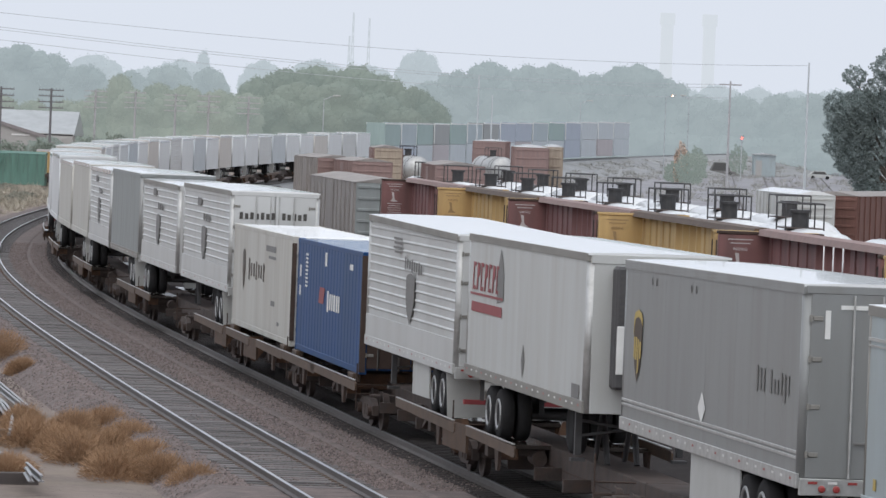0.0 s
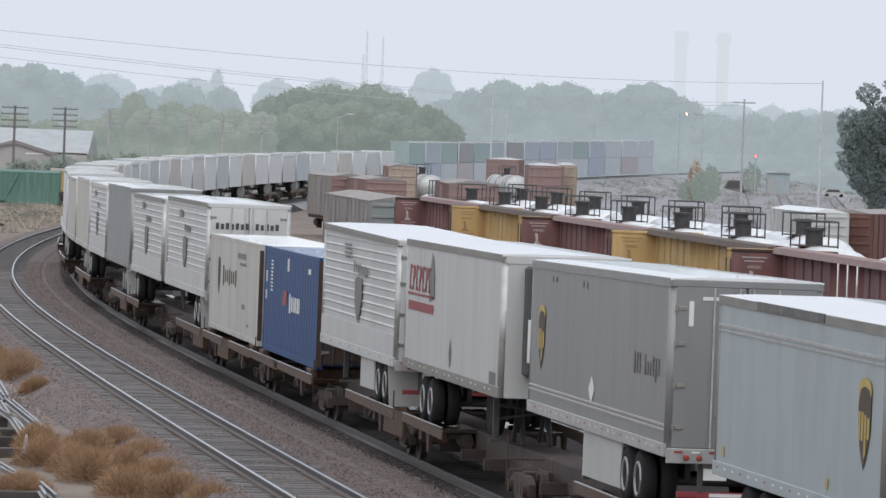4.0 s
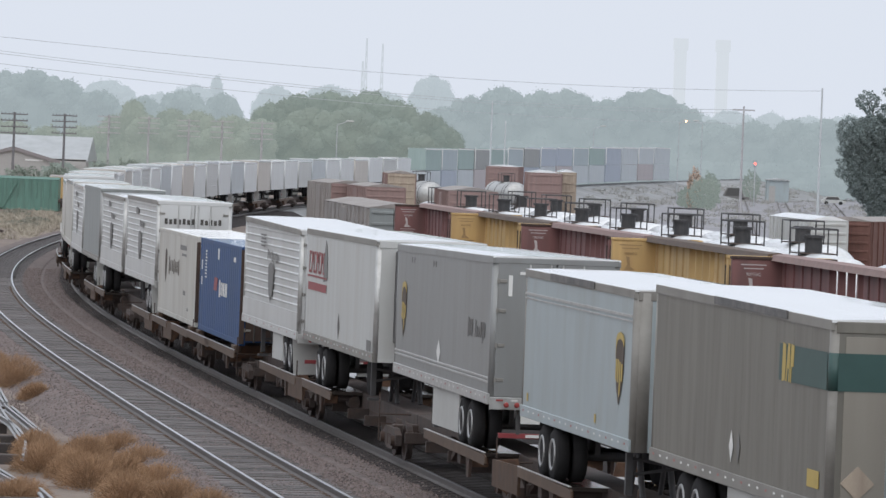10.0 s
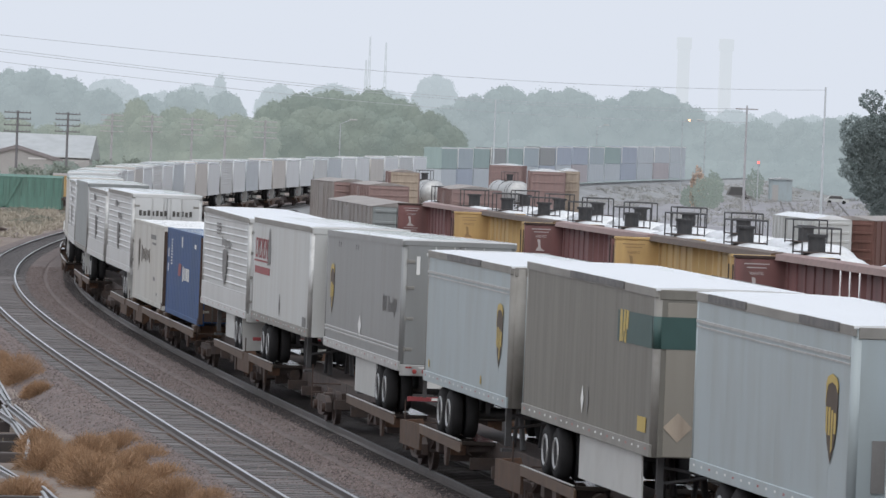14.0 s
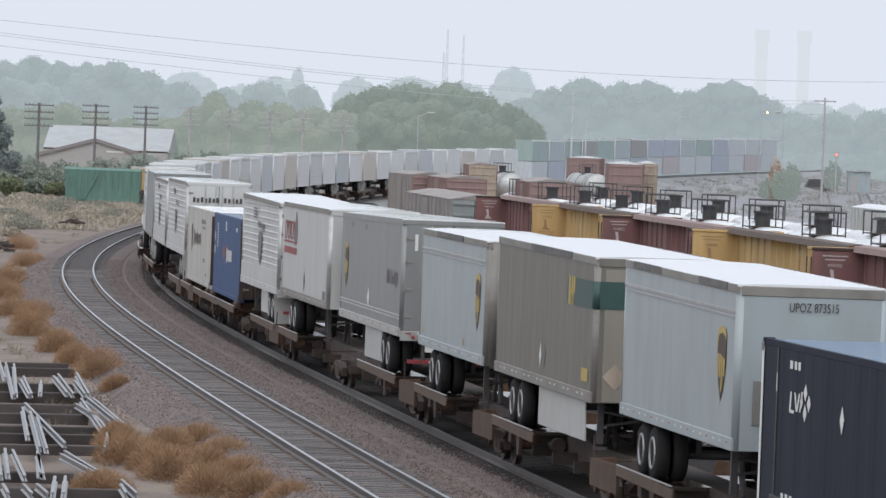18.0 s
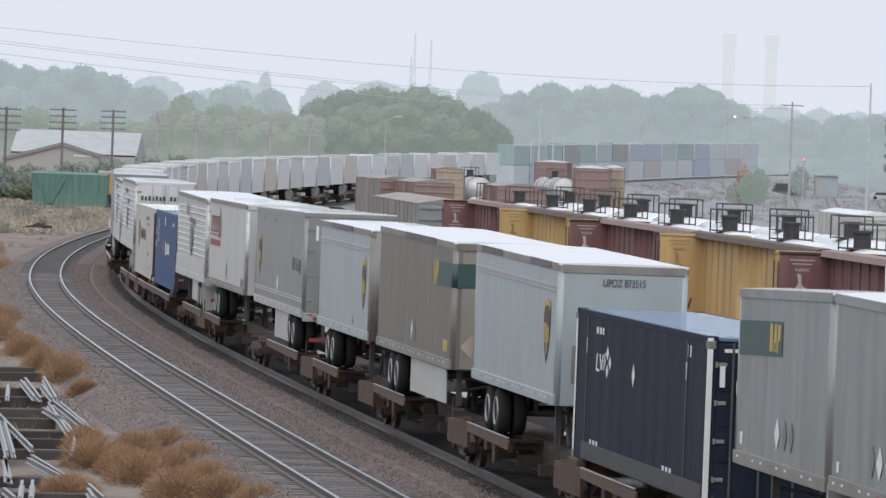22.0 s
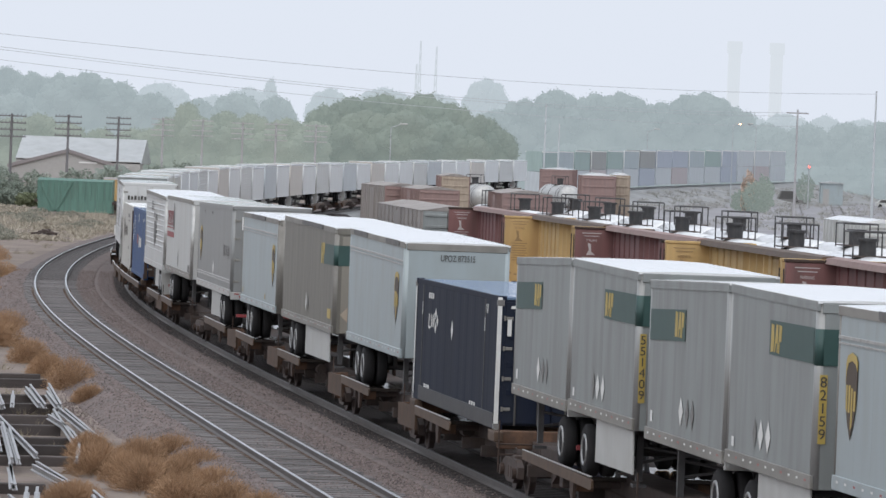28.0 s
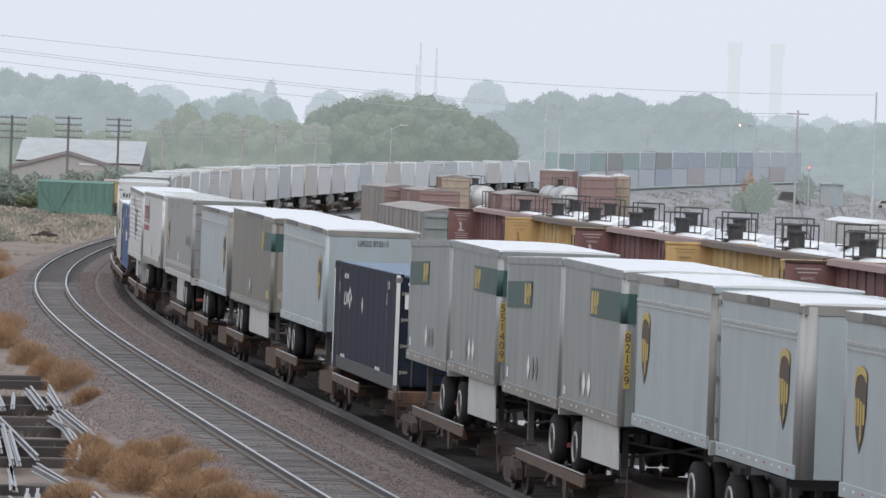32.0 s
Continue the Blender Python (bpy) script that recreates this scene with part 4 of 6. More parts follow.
for k in range(7):
    decal("lettering_bar", (((-0.2, -0.28), (0.16, -0.28), (0.16, -0.2), (-0.08, -0.2), (-0.02, 0.2), (0.2, 0.2), (0.2, 0.28), (-0.12, 0.28)), ((-0.2, -0.28), (-0.06, -0.28), (0.0, -0.02), (0.18, 0.02), (0.2, 0.26), (-0.1, 0.28)))[k % 2], t, 6.2 - 0.5 * k, 4.18, "mark_red", "slanted red letter shape")
decal("emblem", ((-0.5, -0.6), (0.5, -0.5), (0.45, 0.1), (0.2, 0.55), (-0.1, 0.75), (-0.45, 0.2)), t, 2.8, 4.2, "mark_grey", "ship-like red and grey emblem", sy=0.8, sz=0.8)
decal("underline", rect(4.2, 0.05), t, 4.55, 3.82, "mark_red")
decal("red_stripe", rect(3.9, 0.2), t, 4.5, 3.56, "mark_red", "red stripe under the lettering")
decal("placard", DIAMOND, t, -0.2, 2.74, "mark_grey", "empty diamond placard holder", sy=0.36, sz=0.62)
small_marks(t, ((-6.2, 2.5, 0.8, 0.26),), "mark_grey")
share("spare_tyre", TYRE, t, pose(-0.8, -3.7, 1.72, 0, 0, 0))
u = part("cooling_unit", bx(-0.85, 0.85, -7.52, -7.04, 2.6, 4.8, 0.05), M["black"], t, "black refrigeration unit on the nose")
part("cooling_panel", bx(-0.82, 0.82, -7.535, -7.515, 2.88, 3.74, 0.01), M["mark_white"], u, "white lower panel")
for z in range(8):
    part("grille_bar", bx(-0.78, 0.78, -7.53, -7.515, 3.84 + 0.11 * z, 3.89 + 0.11 * z), M["dark_trim"], u)
t = put(trailer("white ribbed trailer with faded shield and open-hinged rear frame", 14.1, "ribbed_white", near="doors", tand=2.3, flap=-1, skirt=(4.0, 6.5, 1.3), gear=11.5, ribbed=True, top=4.9, slope=0.11, bottom=2.04), 37.3, 23.2)
shield(t, -0.2, 3.35, 1.0, True)
small_marks(t, [(2.0, 4.62, 1.4, 0.05), (2.0, 4.52, 1.2, 0.05), (2.0, 4.42, 1.4, 0.05), (2.0, 4.32, 1.0, 0.05)] + [(0.7 - 0.36 * k, 4.12 - 0.012 * k, 0.2, 0.2 if k % 3 else 0.28) for k in range(8)], "mark_grey")
t = put(container("blue shipping container with red-edged frame and white lettering", 13.1, "blue", "blue_roof", "blue", 0.6, groove=0.008), 51.85, 38.75)
container_doors(t, 6.55, "rust", "mark_dark")
for k, (y, w) in enumerate(((-1.0, 0.3), (-1.45, 0.24), (-1.85, 0.22), (-2.3, 0.34), (-2.8, 0.3), (-3.2, 0.24))):
    decal("lettering_bar", rect(w, 0.52 if k == 0 else 0.4), t, y + 1.0, 2.72, "mark_white", "white letter shape", x=-1.222)
decal("emblem", rect(1.0, 0.4, 0.1), t, 1.3, 2.82, "mark_red", "dull red emblem", x=-1.222)
for k in range(9):
    decal("stencil_bar", rect(0.5, 0.05), t, 4.6, 3.75 - 0.1 * k, "mark_white", x=-1.222)
for y, z, w, hh in ((0.6, 3.74, 0.4, 0.34), (-4.4, 3.7, 0.6, 0.14), (5.9, 3.3, 0.3, 0.3), (5.9, 2.8, 0.3, 0.26)):
    decal("stencil_bar", rect(w, hh), t, y, z, "mark_white", x=-1.222)
part("red_edge", bx(-1.24, -1.1, -6.6, -6.5, 1.3, 4.05), M["rust"], t, "rusty red end frame")
t = put(container("cream shipping container with brown lettering and rust streaks", 14.8, "cream", "white_roof", "cream", 1.2, groove=0.006), 67.9, 53.1)
container_doors(t, 7.4, "cream", "rust_dark")
part("rust_edge", bx(-1.238, -1.12, -7.42, -7.33, 1.4, 3.95, 0.006), M["rust"], t, "rust-brown streaked corner edge")
decal("emblem", SHIELD, t, 4.6, 2.9, "brown", "tall dark brown emblem", x=-1.222, sy=0.7, sz=0.8)
for k in range(7):
    decal("lettering_bar", rect(0.26, (0.6, 0.36, 0.36, 0.5, 0.36, 0.36, 0.5)[k]), t, 3.2 - 0.62 * k, 2.95, "brown", "brown letter shape", x=-1.222)
for y, z, w, hh in ((-2.2, 3.65, 2.4, 0.16), (-2.6, 3.42, 1.8, 0.08), (-3.0, 2.2, 0.9, 0.14), (-4.4, 1.7, 0.5, 0.1)):
    decal("stencil_bar", rect(w, hh), t, y, z, "mark_grey", x=-1.222)
MIX = ("ribbed_white", "ribbed_white", "dull_grey", "ribbed_white", "cream", "cream", "white", "white", "ribbed_white", "white", "cream", "white", "ribbed_white", "white", "silver", "white", "cream", "white", "ribbed_white", "white", "silver", "white", "cream", "white", "white", "ribbed_white", "silver", "white", "white", "cream", "white", "ribbed_white", "white")
HEADS = ((83.5, 14.8), (99.6, 14.0), (115.1, 14.0), (129.3, 13.0), (143.6, 13.4))
for i, mat in enumerate(MIX):
    # farther trailers switch to the copies with haze in their colour
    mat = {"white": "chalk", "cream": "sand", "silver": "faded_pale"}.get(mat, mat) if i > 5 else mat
    far, L = HEADS[i] if i < 5 else (159.6 + 16.1 * (i - 5), 14.5)
    rib = mat == "ribbed_white"
    kind = {"ribbed_white": "white ribbed trailer with a faded shield emblem", "taupe": "weathered beige trailer with grimy sides", "white": "plain white trailer dulled by road dirt", "silver": "plain silver-grey trailer with a wet roof", "dull_grey": "plain dark grey trailer with a wet roof", "cream": "weathered beige trailer with stained sides", "faded_pale": "pale grey trailer with a white roof rail", "chalk": "haze-pale white trailer with plain sides", "sand": "weathered beige trailer with stained sides"}[mat]
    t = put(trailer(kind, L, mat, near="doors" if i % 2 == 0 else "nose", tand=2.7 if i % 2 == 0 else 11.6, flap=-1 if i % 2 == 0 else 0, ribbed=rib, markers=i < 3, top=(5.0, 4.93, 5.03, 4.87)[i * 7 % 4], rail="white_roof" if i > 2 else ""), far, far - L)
    if rib and i < 6:
        shield(t, 0.4, 3.3, 1.0, True)
        small_marks(t, ((2.0, 4.55, 1.3, 0.24), (0.4, 4.12, 0.5, 0.2), (-0.4, 4.1, 0.6, 0.2), (-1.2, 4.08, 0.5, 0.18)), "mark_grey")
    if i == 0:
        for k in range(13):
            x = -0.98 + 0.155 * k
            if k != 7:
                part("lettering_bar", bx(x - 0.05, x + 0.05, -7.435, -7.42, 4.24, 4.44 - 0.03 * (k % 2)), M["mark_dark"], t, "black letter shape on the door")

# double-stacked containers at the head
# stack colours hold the haze, palest in the lower row and last units
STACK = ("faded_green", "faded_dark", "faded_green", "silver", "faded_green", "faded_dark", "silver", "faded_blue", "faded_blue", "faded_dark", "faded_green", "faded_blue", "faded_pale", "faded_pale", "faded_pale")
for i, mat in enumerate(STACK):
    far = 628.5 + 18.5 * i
    for z, m2 in ((0.35, ("faded_pale", "faded_blue", "faded_pale", "hazy_red", "faded_pale")[i % 5]), (3.32, mat)):
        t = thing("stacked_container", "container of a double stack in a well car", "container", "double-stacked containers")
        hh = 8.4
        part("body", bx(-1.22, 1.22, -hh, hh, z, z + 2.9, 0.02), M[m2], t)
        if z > 1:
            for sx in (-1, 1):
                for k in ((-1, 1) if i % 4 == 1 else (-1,) if i % 2 else ()):
                    part("corner_post", bx(sx * 1.16, sx * 1.26, k * hh - 0.12, k * hh + 0.12, z, z + 2.8), M["mark_white"], t)
                part("top_rail", bx(sx * 1.16, sx * 1.26, -hh, hh, z + 2.74, z + 2.9), M["mark_white"], t)
        put(t, far, far - 16.8)


# ---------------------------------------------------------------- spine cars under the train
WHEEL = keep("wheel", ring_profile(bmesh.new(), ((-0.07, 0.40), (-0.06, 0.42), (0.05, 0.43), (0.06, 0.46), (0.08, 0.46), (0.08, 0.36), (0.03, 0.30), (0.03, 0.12), (-0.08, 0.10)), 0, 20), M["rust_dark"])
SIDE_FRAME = keep("side_frame", prism(bmesh.new(), ((-1.15, 0.36), (-1.15, 0.60), (-0.75, 0.74), (0.75, 0.74), (1.15, 0.60), (1.15, 0.36), (0.9, 0.40), (0.45, 0.24), (-0.45, 0.24), (-0.9, 0.40)), "x", -0.07, 0.07), M["rust_dark"])
SPRING = keep("spring", tube(bmesh.new(), (0, 0, 0.34), (0, 0, 0.58), 0.09, n=10), M["rust"])
BEARING = keep("bearing_cap", tube(bmesh.new(), (-0.1, 0, 0), (0.06, 0, 0), 0.12, n=12), M["rust"])
W_AXLE = keep("axle", tube(bmesh.new(), (-0.75, 0, 0), (0.75, 0, 0), 0.08, n=8), M["rust_dark"])
BOLSTER = keep("bolster", bx(-1.0, 1.0, -0.2, 0.2, 0.56, 0.8, 0.02), M["rust_dark"])


def rail_truck(label="rusty two-axle rail truck between the car units"):
    t = thing("rail_truck", label, "rail truck", "rail trucks of the train")
    share("bolster", BOLSTER, t, Matrix.Identity(4))
    for sx in (-1, 1):
        f = share("side_frame", SIDE_FRAME, t, pose(sx * 1.0, 0, 0))
        for d in (-0.18, 0.18):
            share("spring", SPRING, f, pose(0, d, 0))
        for d in (-0.88, 0.88):
            share("bearing_cap", BEARING, f, pose(0.06 * sx, d, 0.46, 0, 0, 0 if sx < 0 else 180))
            share("wheel", WHEEL, t, pose(sx * 0.75, d, 0.46, 0, 0, 0 if sx > 0 else 180))
    for d in (-0.88, 0.88):
        share("axle", W_AXLE, t, pose(0, d, 0.46))
    return t


def spine_car(length, ledge_y, ledges=1, carries_box=False, plates=True, label="rust-brown articulated spine car under a trailer"):
    t = thing("spine_car", label, "flat car", "spine cars of the train")
    h = length / 2
    part("centre_sill", bx(-0.42, 0.42, -h, h, 0.48, 1.04, 0.02), M["rust_dark"], t)
    for k in (-1, 1):
        part("coupler_casting", tube(bmesh.new(), (0, k * h, 0.72), (0, k * h, 1.0), 0.4, n=14), M["rust_dark"], t)
    for k, y in enumerate([ledge_y] if ledges == 1 else [ledge_y, -ledge_y]):
        for sx in (-1, 1):
            p = part("wheel_platform", bx(sx * 0.36, sx * 1.50, y - 1.95, y + 1.75, 0.96, 1.045, 0.01), M["wet_plate"], t, "rain-wet deck plate")
            lip = (y - 4.4, y - 4.3, y + 1.75) if plates else (y - 4.6, y - 4.5, y + 4.2)
            part("platform_lip", prism(bmesh.new(), ((lip[0], 0.98), (lip[1], 0.94), (lip[2], 0.99), (lip[2], 1.19), (lip[1], 1.15), (lip[0], 1.12)), "x", sx * 1.50, sx * 1.54), M["ledge"], p, "tan worn outer flange")
            # thin bright strip added as a painted highlight along the flange
            part("lip_edge", bx(sx * 1.49, sx * 1.545, lip[0] + 0.2, lip[2], 1.178, 1.197, 0.004), M["alu"], p, "bright strip standing for a wet highlight on the flange")
            if plates:
                part("side_plate", prism(bmesh.new(), ((y + 1.8, 0.62), (y + 5.0, 0.60), (y + 5.0, 1.12), (y + 1.8, 1.18)), "x", sx * 1.46, sx * 1.52), M["rust_tan"], p, "tan-brown rusted side plate")
                part("rust_plate", prism(bmesh.new(), ((sx * 1.50, 0.68), (sx * 1.50, 1.10), (sx * 1.0, 1.14), (sx * 0.9, 0.8), (sx * 1.2, 0.42)), "y", y + 5.02, y + 5.1), M["rust_orange"], p, "orange rusted end plate")
            part("lip_bracket", prism(bmesh.new(), ((y - 2.2, 0.55), (y - 1.95, 0.55), (y - 1.75, 1.0), (y - 2.3, 1.0)), "x", sx * 1.44, sx * 1.50), M["rust"], p)
            part("platform_bracket", prism(bmesh.new(), ((y + 1.75, 0.96), (y + 2.3, 0.72), (y + 2.3, 0.62), (y + 1.75, 0.8)), "x", sx * 0.34, sx * 1.2), M["rust"], p)
            part("cross_arm", bx(sx * 0.33, sx * 1.38, y - 0.2, y + 0.2, 0.70, 0.96, 0.01), M["rust_dark"], p)
            part("end_plate", bx(sx * 0.5, sx * 1.02, y - 1.80, y - 1.755, 0.82, 1.04, 0.01), M["rust_dark"], p)
            part("end_plate", bx(sx * 1.025, sx * 1.36, y - 1.79, y - 1.755, 0.74, 1.02, 0.01), M["rust_orange"], p, "orange rusted end plate")
    if carries_box:
        for y in (-h + 1.4, h - 1.4):
            part("box_bolster", bx(-1.15, 1.15, y - 0.2, y + 0.2, 0.86, 1.25, 0.02), M["rust_orange"], t, "orange rusted container bolster")
            part("bolster_pad", bx(-1.3, -1.1, y - 0.5, y + 0.5, 1.02, 1.24, 0.02), M["ledge"], t)
    else:
        y = -ledge_y * 0.9
        b = bmesh.new()
        for sx in (-0.28, 0.28):
            tube(b, (sx, y - 0.6, 1.04), (sx, y + 0.05, 2.02), 0.06, n=8)
            tube(b, (sx, y + 0.7, 1.04), (sx, y + 0.1, 2.02), 0.05, n=8)
        box(b, -0.45, 0.45, y - 0.3, y + 0.4, 1.98, 2.1, 0.02)
        part("trailer_hitch", b, M["black"], t)
    b = bmesh.new()
    for z in (0.78, 1.0):
        tube(b, (-1.25, -h + 0.5, z), (-0.5, -h + 0.5, z), 0.018, n=6)
    tube(b, (-1.25, -h + 0.5, 0.4), (-1.25, -h + 0.5, 1.5), 0.018, n=6)
    part("grab_iron", b, M["rust"], t)
    for k in range(5):
        y = -h + (k + 0.7) * length / 5.2
        part("rigging_bracket", bx(-0.95, 0.95, y - 0.05, y + 0.05, 0.45, 0.70, 0.01), M["rust_dark"], t)
    part("brake_pipe", tube(bmesh.new(), (-0.4, -h, 0.66), (-0.4, h, 0.66), 0.03, n=6), M["rust"], t)
    part("brake_cylinder", tube(bmesh.new(), (-0.62, h * 0.2, 0.78), (-0.62, h * 0.2 + 0.6, 0.78), 0.15, n=12), M["rust_dark"], t)
    return t


# joints between the units, tail first; tandem place (from the unit's middle) and load
JOINTS = [68.4, 84.6, 100.4, 115.8, 129.8, 144.4] + [160.5 + 16.1 * k for k in range(28)]
UNITS = ((-144.0, -127.0, 2.3, 1, 0), (-127.0, -109.4, 1.4, 2, 0), (-109.4, -92.8, 0.0, 1, 0), (-92.8, -75.3, -0.2, 1, 0), (-75.3, -59.0, 2.6, 1, 1), (-59.0, -43.4, 2.1, 1, 0), (-43.4, -28.0, 3.7, 1, 0), (-28.0, -12.2, 2.2, 1, 0), (-12.2, 5.8, -4.2, 1, 0), (5.8, 22.8, 3.6, 1, 0), (22.8, 38.4, -4.8, 1, 0), (38.4, 52.8, -4.0, 2, 1), (52.8, 68.4, 4.0, 2, 1)) + tuple((a, b, -4.6 if i % 2 == 0 else 4.4, 1, 0) for i, (a, b) in enumerate(zip(JOINTS, JOINTS[1:])))
for a, b, ledge, n, boxed in UNITS:
    put(spine_car(b - a - 0.05, ledge, n, bool(boxed), ledge > 2), b - 0.025, a + 0.025)
    tr = rail_truck()
    TRAIN.append((tr, b, 3.0))


# ---------------------------------------------------------------- cars standing in the yard
def car_trucks(t, h):
    for k in (-1, 1):
        b = bx(-1.0, 1.0, k * h - 0.25, k * h + 0.25, 0.55, 1.0)
        part("truck_bolster", b, M["rust_dark"], t)
        for sx in (-1, 1):
            share("side_frame", SIDE_FRAME, t, pose(sx * 1.0, k * h, -0.02))
            for d in (-0.88, 0.88):
                share("wheel", WHEEL, t, pose(sx * 0.75, k * h + d, 0.46, 0, 0, 0 if sx > 0 else 180))


RIBS = {}


def rib(mat, z0, z1, depth=0.16, w=0.10):
    key = (mat, z0, z1, depth)
    if key not in RIBS:
        RIBS[key] = keep("side_post", bx(-depth / 2, depth / 2, -w / 2, w / 2, z0, z1, 0.01), M[mat])
    return RIBS[key]


def beam_car(label, pitch, mat, mark, top=4.72):
    """An empty centre-beam flat car: a thin middle wall of posts between two end bulkheads."""
    t = thing("centre_beam_car", label, "flat car", "centre-beam cars in the yard")
    h = pitch / 2 - 0.35
    part("deck", bx(-1.38, 1.38, -h, h, 0.95, 1.2, 0.02), M[mat], t)
    for k in (-1, 1):
        b = part("bulkhead", bx(-1.4, 1.4, k * h - 0.12, k * h + 0.12, 1.2, top - 0.12, 0.02), M[mat], t, "plain end bulkhead")
        part("bulkhead_cap", bx(-1.42, 1.42, k * h - 0.15, k * h + 0.15, top - 0.12, top - 0.04, 0.01), M["rust" if mat == "maroon" else mat], b)
    part("top_chord", prism(bmesh.new(), ((-0.36, top - 0.14), (0.36, top - 0.14), (0.30, top + 0.02), (0.0, top + 0.06), (-0.30, top + 0.02)), "y", -h, h), M["faded_brown" if mat == "maroon" else "ledge"], t, "weathered top chord")
    part("bottom_chord", bx(-0.3, 0.3, -h, h, 1.2, 1.5, 0.02), M[mat], t)
    for y0, y1 in ((-h + 0.1, -h + 2.6), (h - 7.5, h - 0.1), (-4.5, -0.6)):
        part("web_sheet", bx(-0.05, 0.05, y0, y1, 1.5, top - 0.14), M[mat], t)
    me = rib(mat, 1.5, top - 0.14, 0.19, 0.14)
    n = 17
    for k in range(n):
        share("post", me, t, pose(0, -h + 0.7 + (2 * h - 1.4) * k / (n - 1), 0))
    y = h - 0.13
    def mark_bar(x, z, w, hh):
        part("stencil_bar", bx(x - w / 2, x + w / 2, y - 0.006, y, z - hh / 2, z + hh / 2), M[mark], t)
    for z, w in ((top - 0.26, 0.74), (top - 0.36, 0.58)) + tuple((top - 1.12 - 0.095 * k, (0.7, 0.56, 0.66, 0.6)[k % 4]) for k in range(8)):
        mark_bar(-0.82, z, w * 0.92, 0.026)
    lettering("lettering", "WARNING", 0.13, M[mark], t, pose(-0.82, y - 0.004, top - 0.52, 90, 0, 0), "stencilled warning word", 0.62)
    part("emblem", prism(bmesh.new(), [(-0.85 + u * 0.3, top - 0.82 + v * 0.42) for u, v in ((-0.5, -0.5), (0.6, -0.5), (0.1, -0.25), (0.0, 0.45), (-0.35, 0.5), (-0.2, -0.1))], "y", y - 0.006, y), M[mark], t, "small stencilled figure")
    for k in range(4):
        mark_bar(-1.15 + 0.22 * k, top - 2.3 - 0.05 * (k % 2), 0.12, 0.06)
    for k in (-1, 1):
        part("grab_iron", tube(bmesh.new(), (-1.44, k * h, 1.3), (-1.44, k * h, top - 0.3), 0.02, n=6), M["rust_dark"], t)
    car_trucks(t, h - 1.9)
    return t


def row_pose(y, half=1.4):
    """A car standing in the first yard row."""
    return pose(0.372 + (218.4 - y) * 0.1015 + half, y, 0, 0, 0, 5.8)


for y, mat, label in ((109.95, "yellow", "faded yellow empty centre-beam flat car with worn black stencils"), (133.95, "maroon", "maroon empty centre-beam flat car with white warning stencils"), (158.0, "yellow", "faded yellow empty centre-beam flat car with worn black stencils"), (182.1, "maroon", "maroon empty centre-beam flat car with white warning stencils"), (206.2, "yellow", "faded yellow empty centre-beam flat car with worn black stencils"), (230.3, "maroon", "maroon empty centre-beam flat car with white warning stencils")):
    t = beam_car(label, 24.1, mat, "mark_faint" if mat == "yellow" else "mark_pale")
    t.matrix_world = row_pose(y)
    if y == 158.0:
        random.seed(5)
        for k in range(16):
            x, z, w = -1.28 + 0.17 * (k % 6), 2.55 - 0.42 * (k // 6), random.uniform(-0.05, 0.05)
            part("spray_stroke", prism(bmesh.new(), ((x - 0.03 - w, z - 0.15), (x + 0.03 - w, z - 0.15), (x + 0.03 + w, z + 0.15), (x - 0.03 + w, z + 0.15)), "y", 11.56, 11.575), M["mark_dark"], t, "black spray-painted stroke")


def boxcar(label, length, mat, end_mat=None, top=4.7, width=1.5, roof="grey_brown", name="boxcar", low=1.1):
    t = thing(name, label, "boxcar", "boxcars in the yard")
    h = length / 2
    part("body", bx(-width, width, -h, h, low, top - 0.1, 0.03), M[mat], t)
    part("roof", prism(bmesh.new(), ((-width - 0.04, top - 0.12), (width + 0.04, top - 0.12), (width * 0.2, top + 0.1), (-width * 0.2, top + 0.1)), "y", -h - 0.05, h + 0.05), M[roof], t)
    part("underframe", bx(-width + 0.1, width - 0.1, -h - 0.3, h + 0.3, 0.85, 1.1), M["rust_dark"], t)
    e = part("end_wall", bx(-width + 0.04, width - 0.04, -h - 0.06, -h, 1.1, top - 0.15, 0.01), M[end_mat or mat], t)
    for k in range(6):
        z = 1.4 + (top - 1.8) * k / 5
        part("end_rib", bx(-width + 0.15, width - 0.15, -h - 0.12, -h - 0.06, z, z + 0.14, 0.02), M[end_mat or mat], e)
    me = rib(mat, 1.15, top - 0.14, 0.1)
    for sx in (-1, 1):
        for k in range(12):
            share("side_post", me, t, pose(sx * (width + 0.02), -h + 0.3 + (2 * h - 0.6) * k / 11, 0))
    part("side_door", bx(-width - 0.07, -width, -1.4, 1.4, 1.2, top - 0.3, 0.01), M[mat], t)
    car_trucks(t, h - 1.8)
    return t


boxcar("weathered grey-brown boxcar with a pale end", 26.0, "grey_brown", "dull_grey", 4.45).matrix_world = row_pose(268, 1.5)


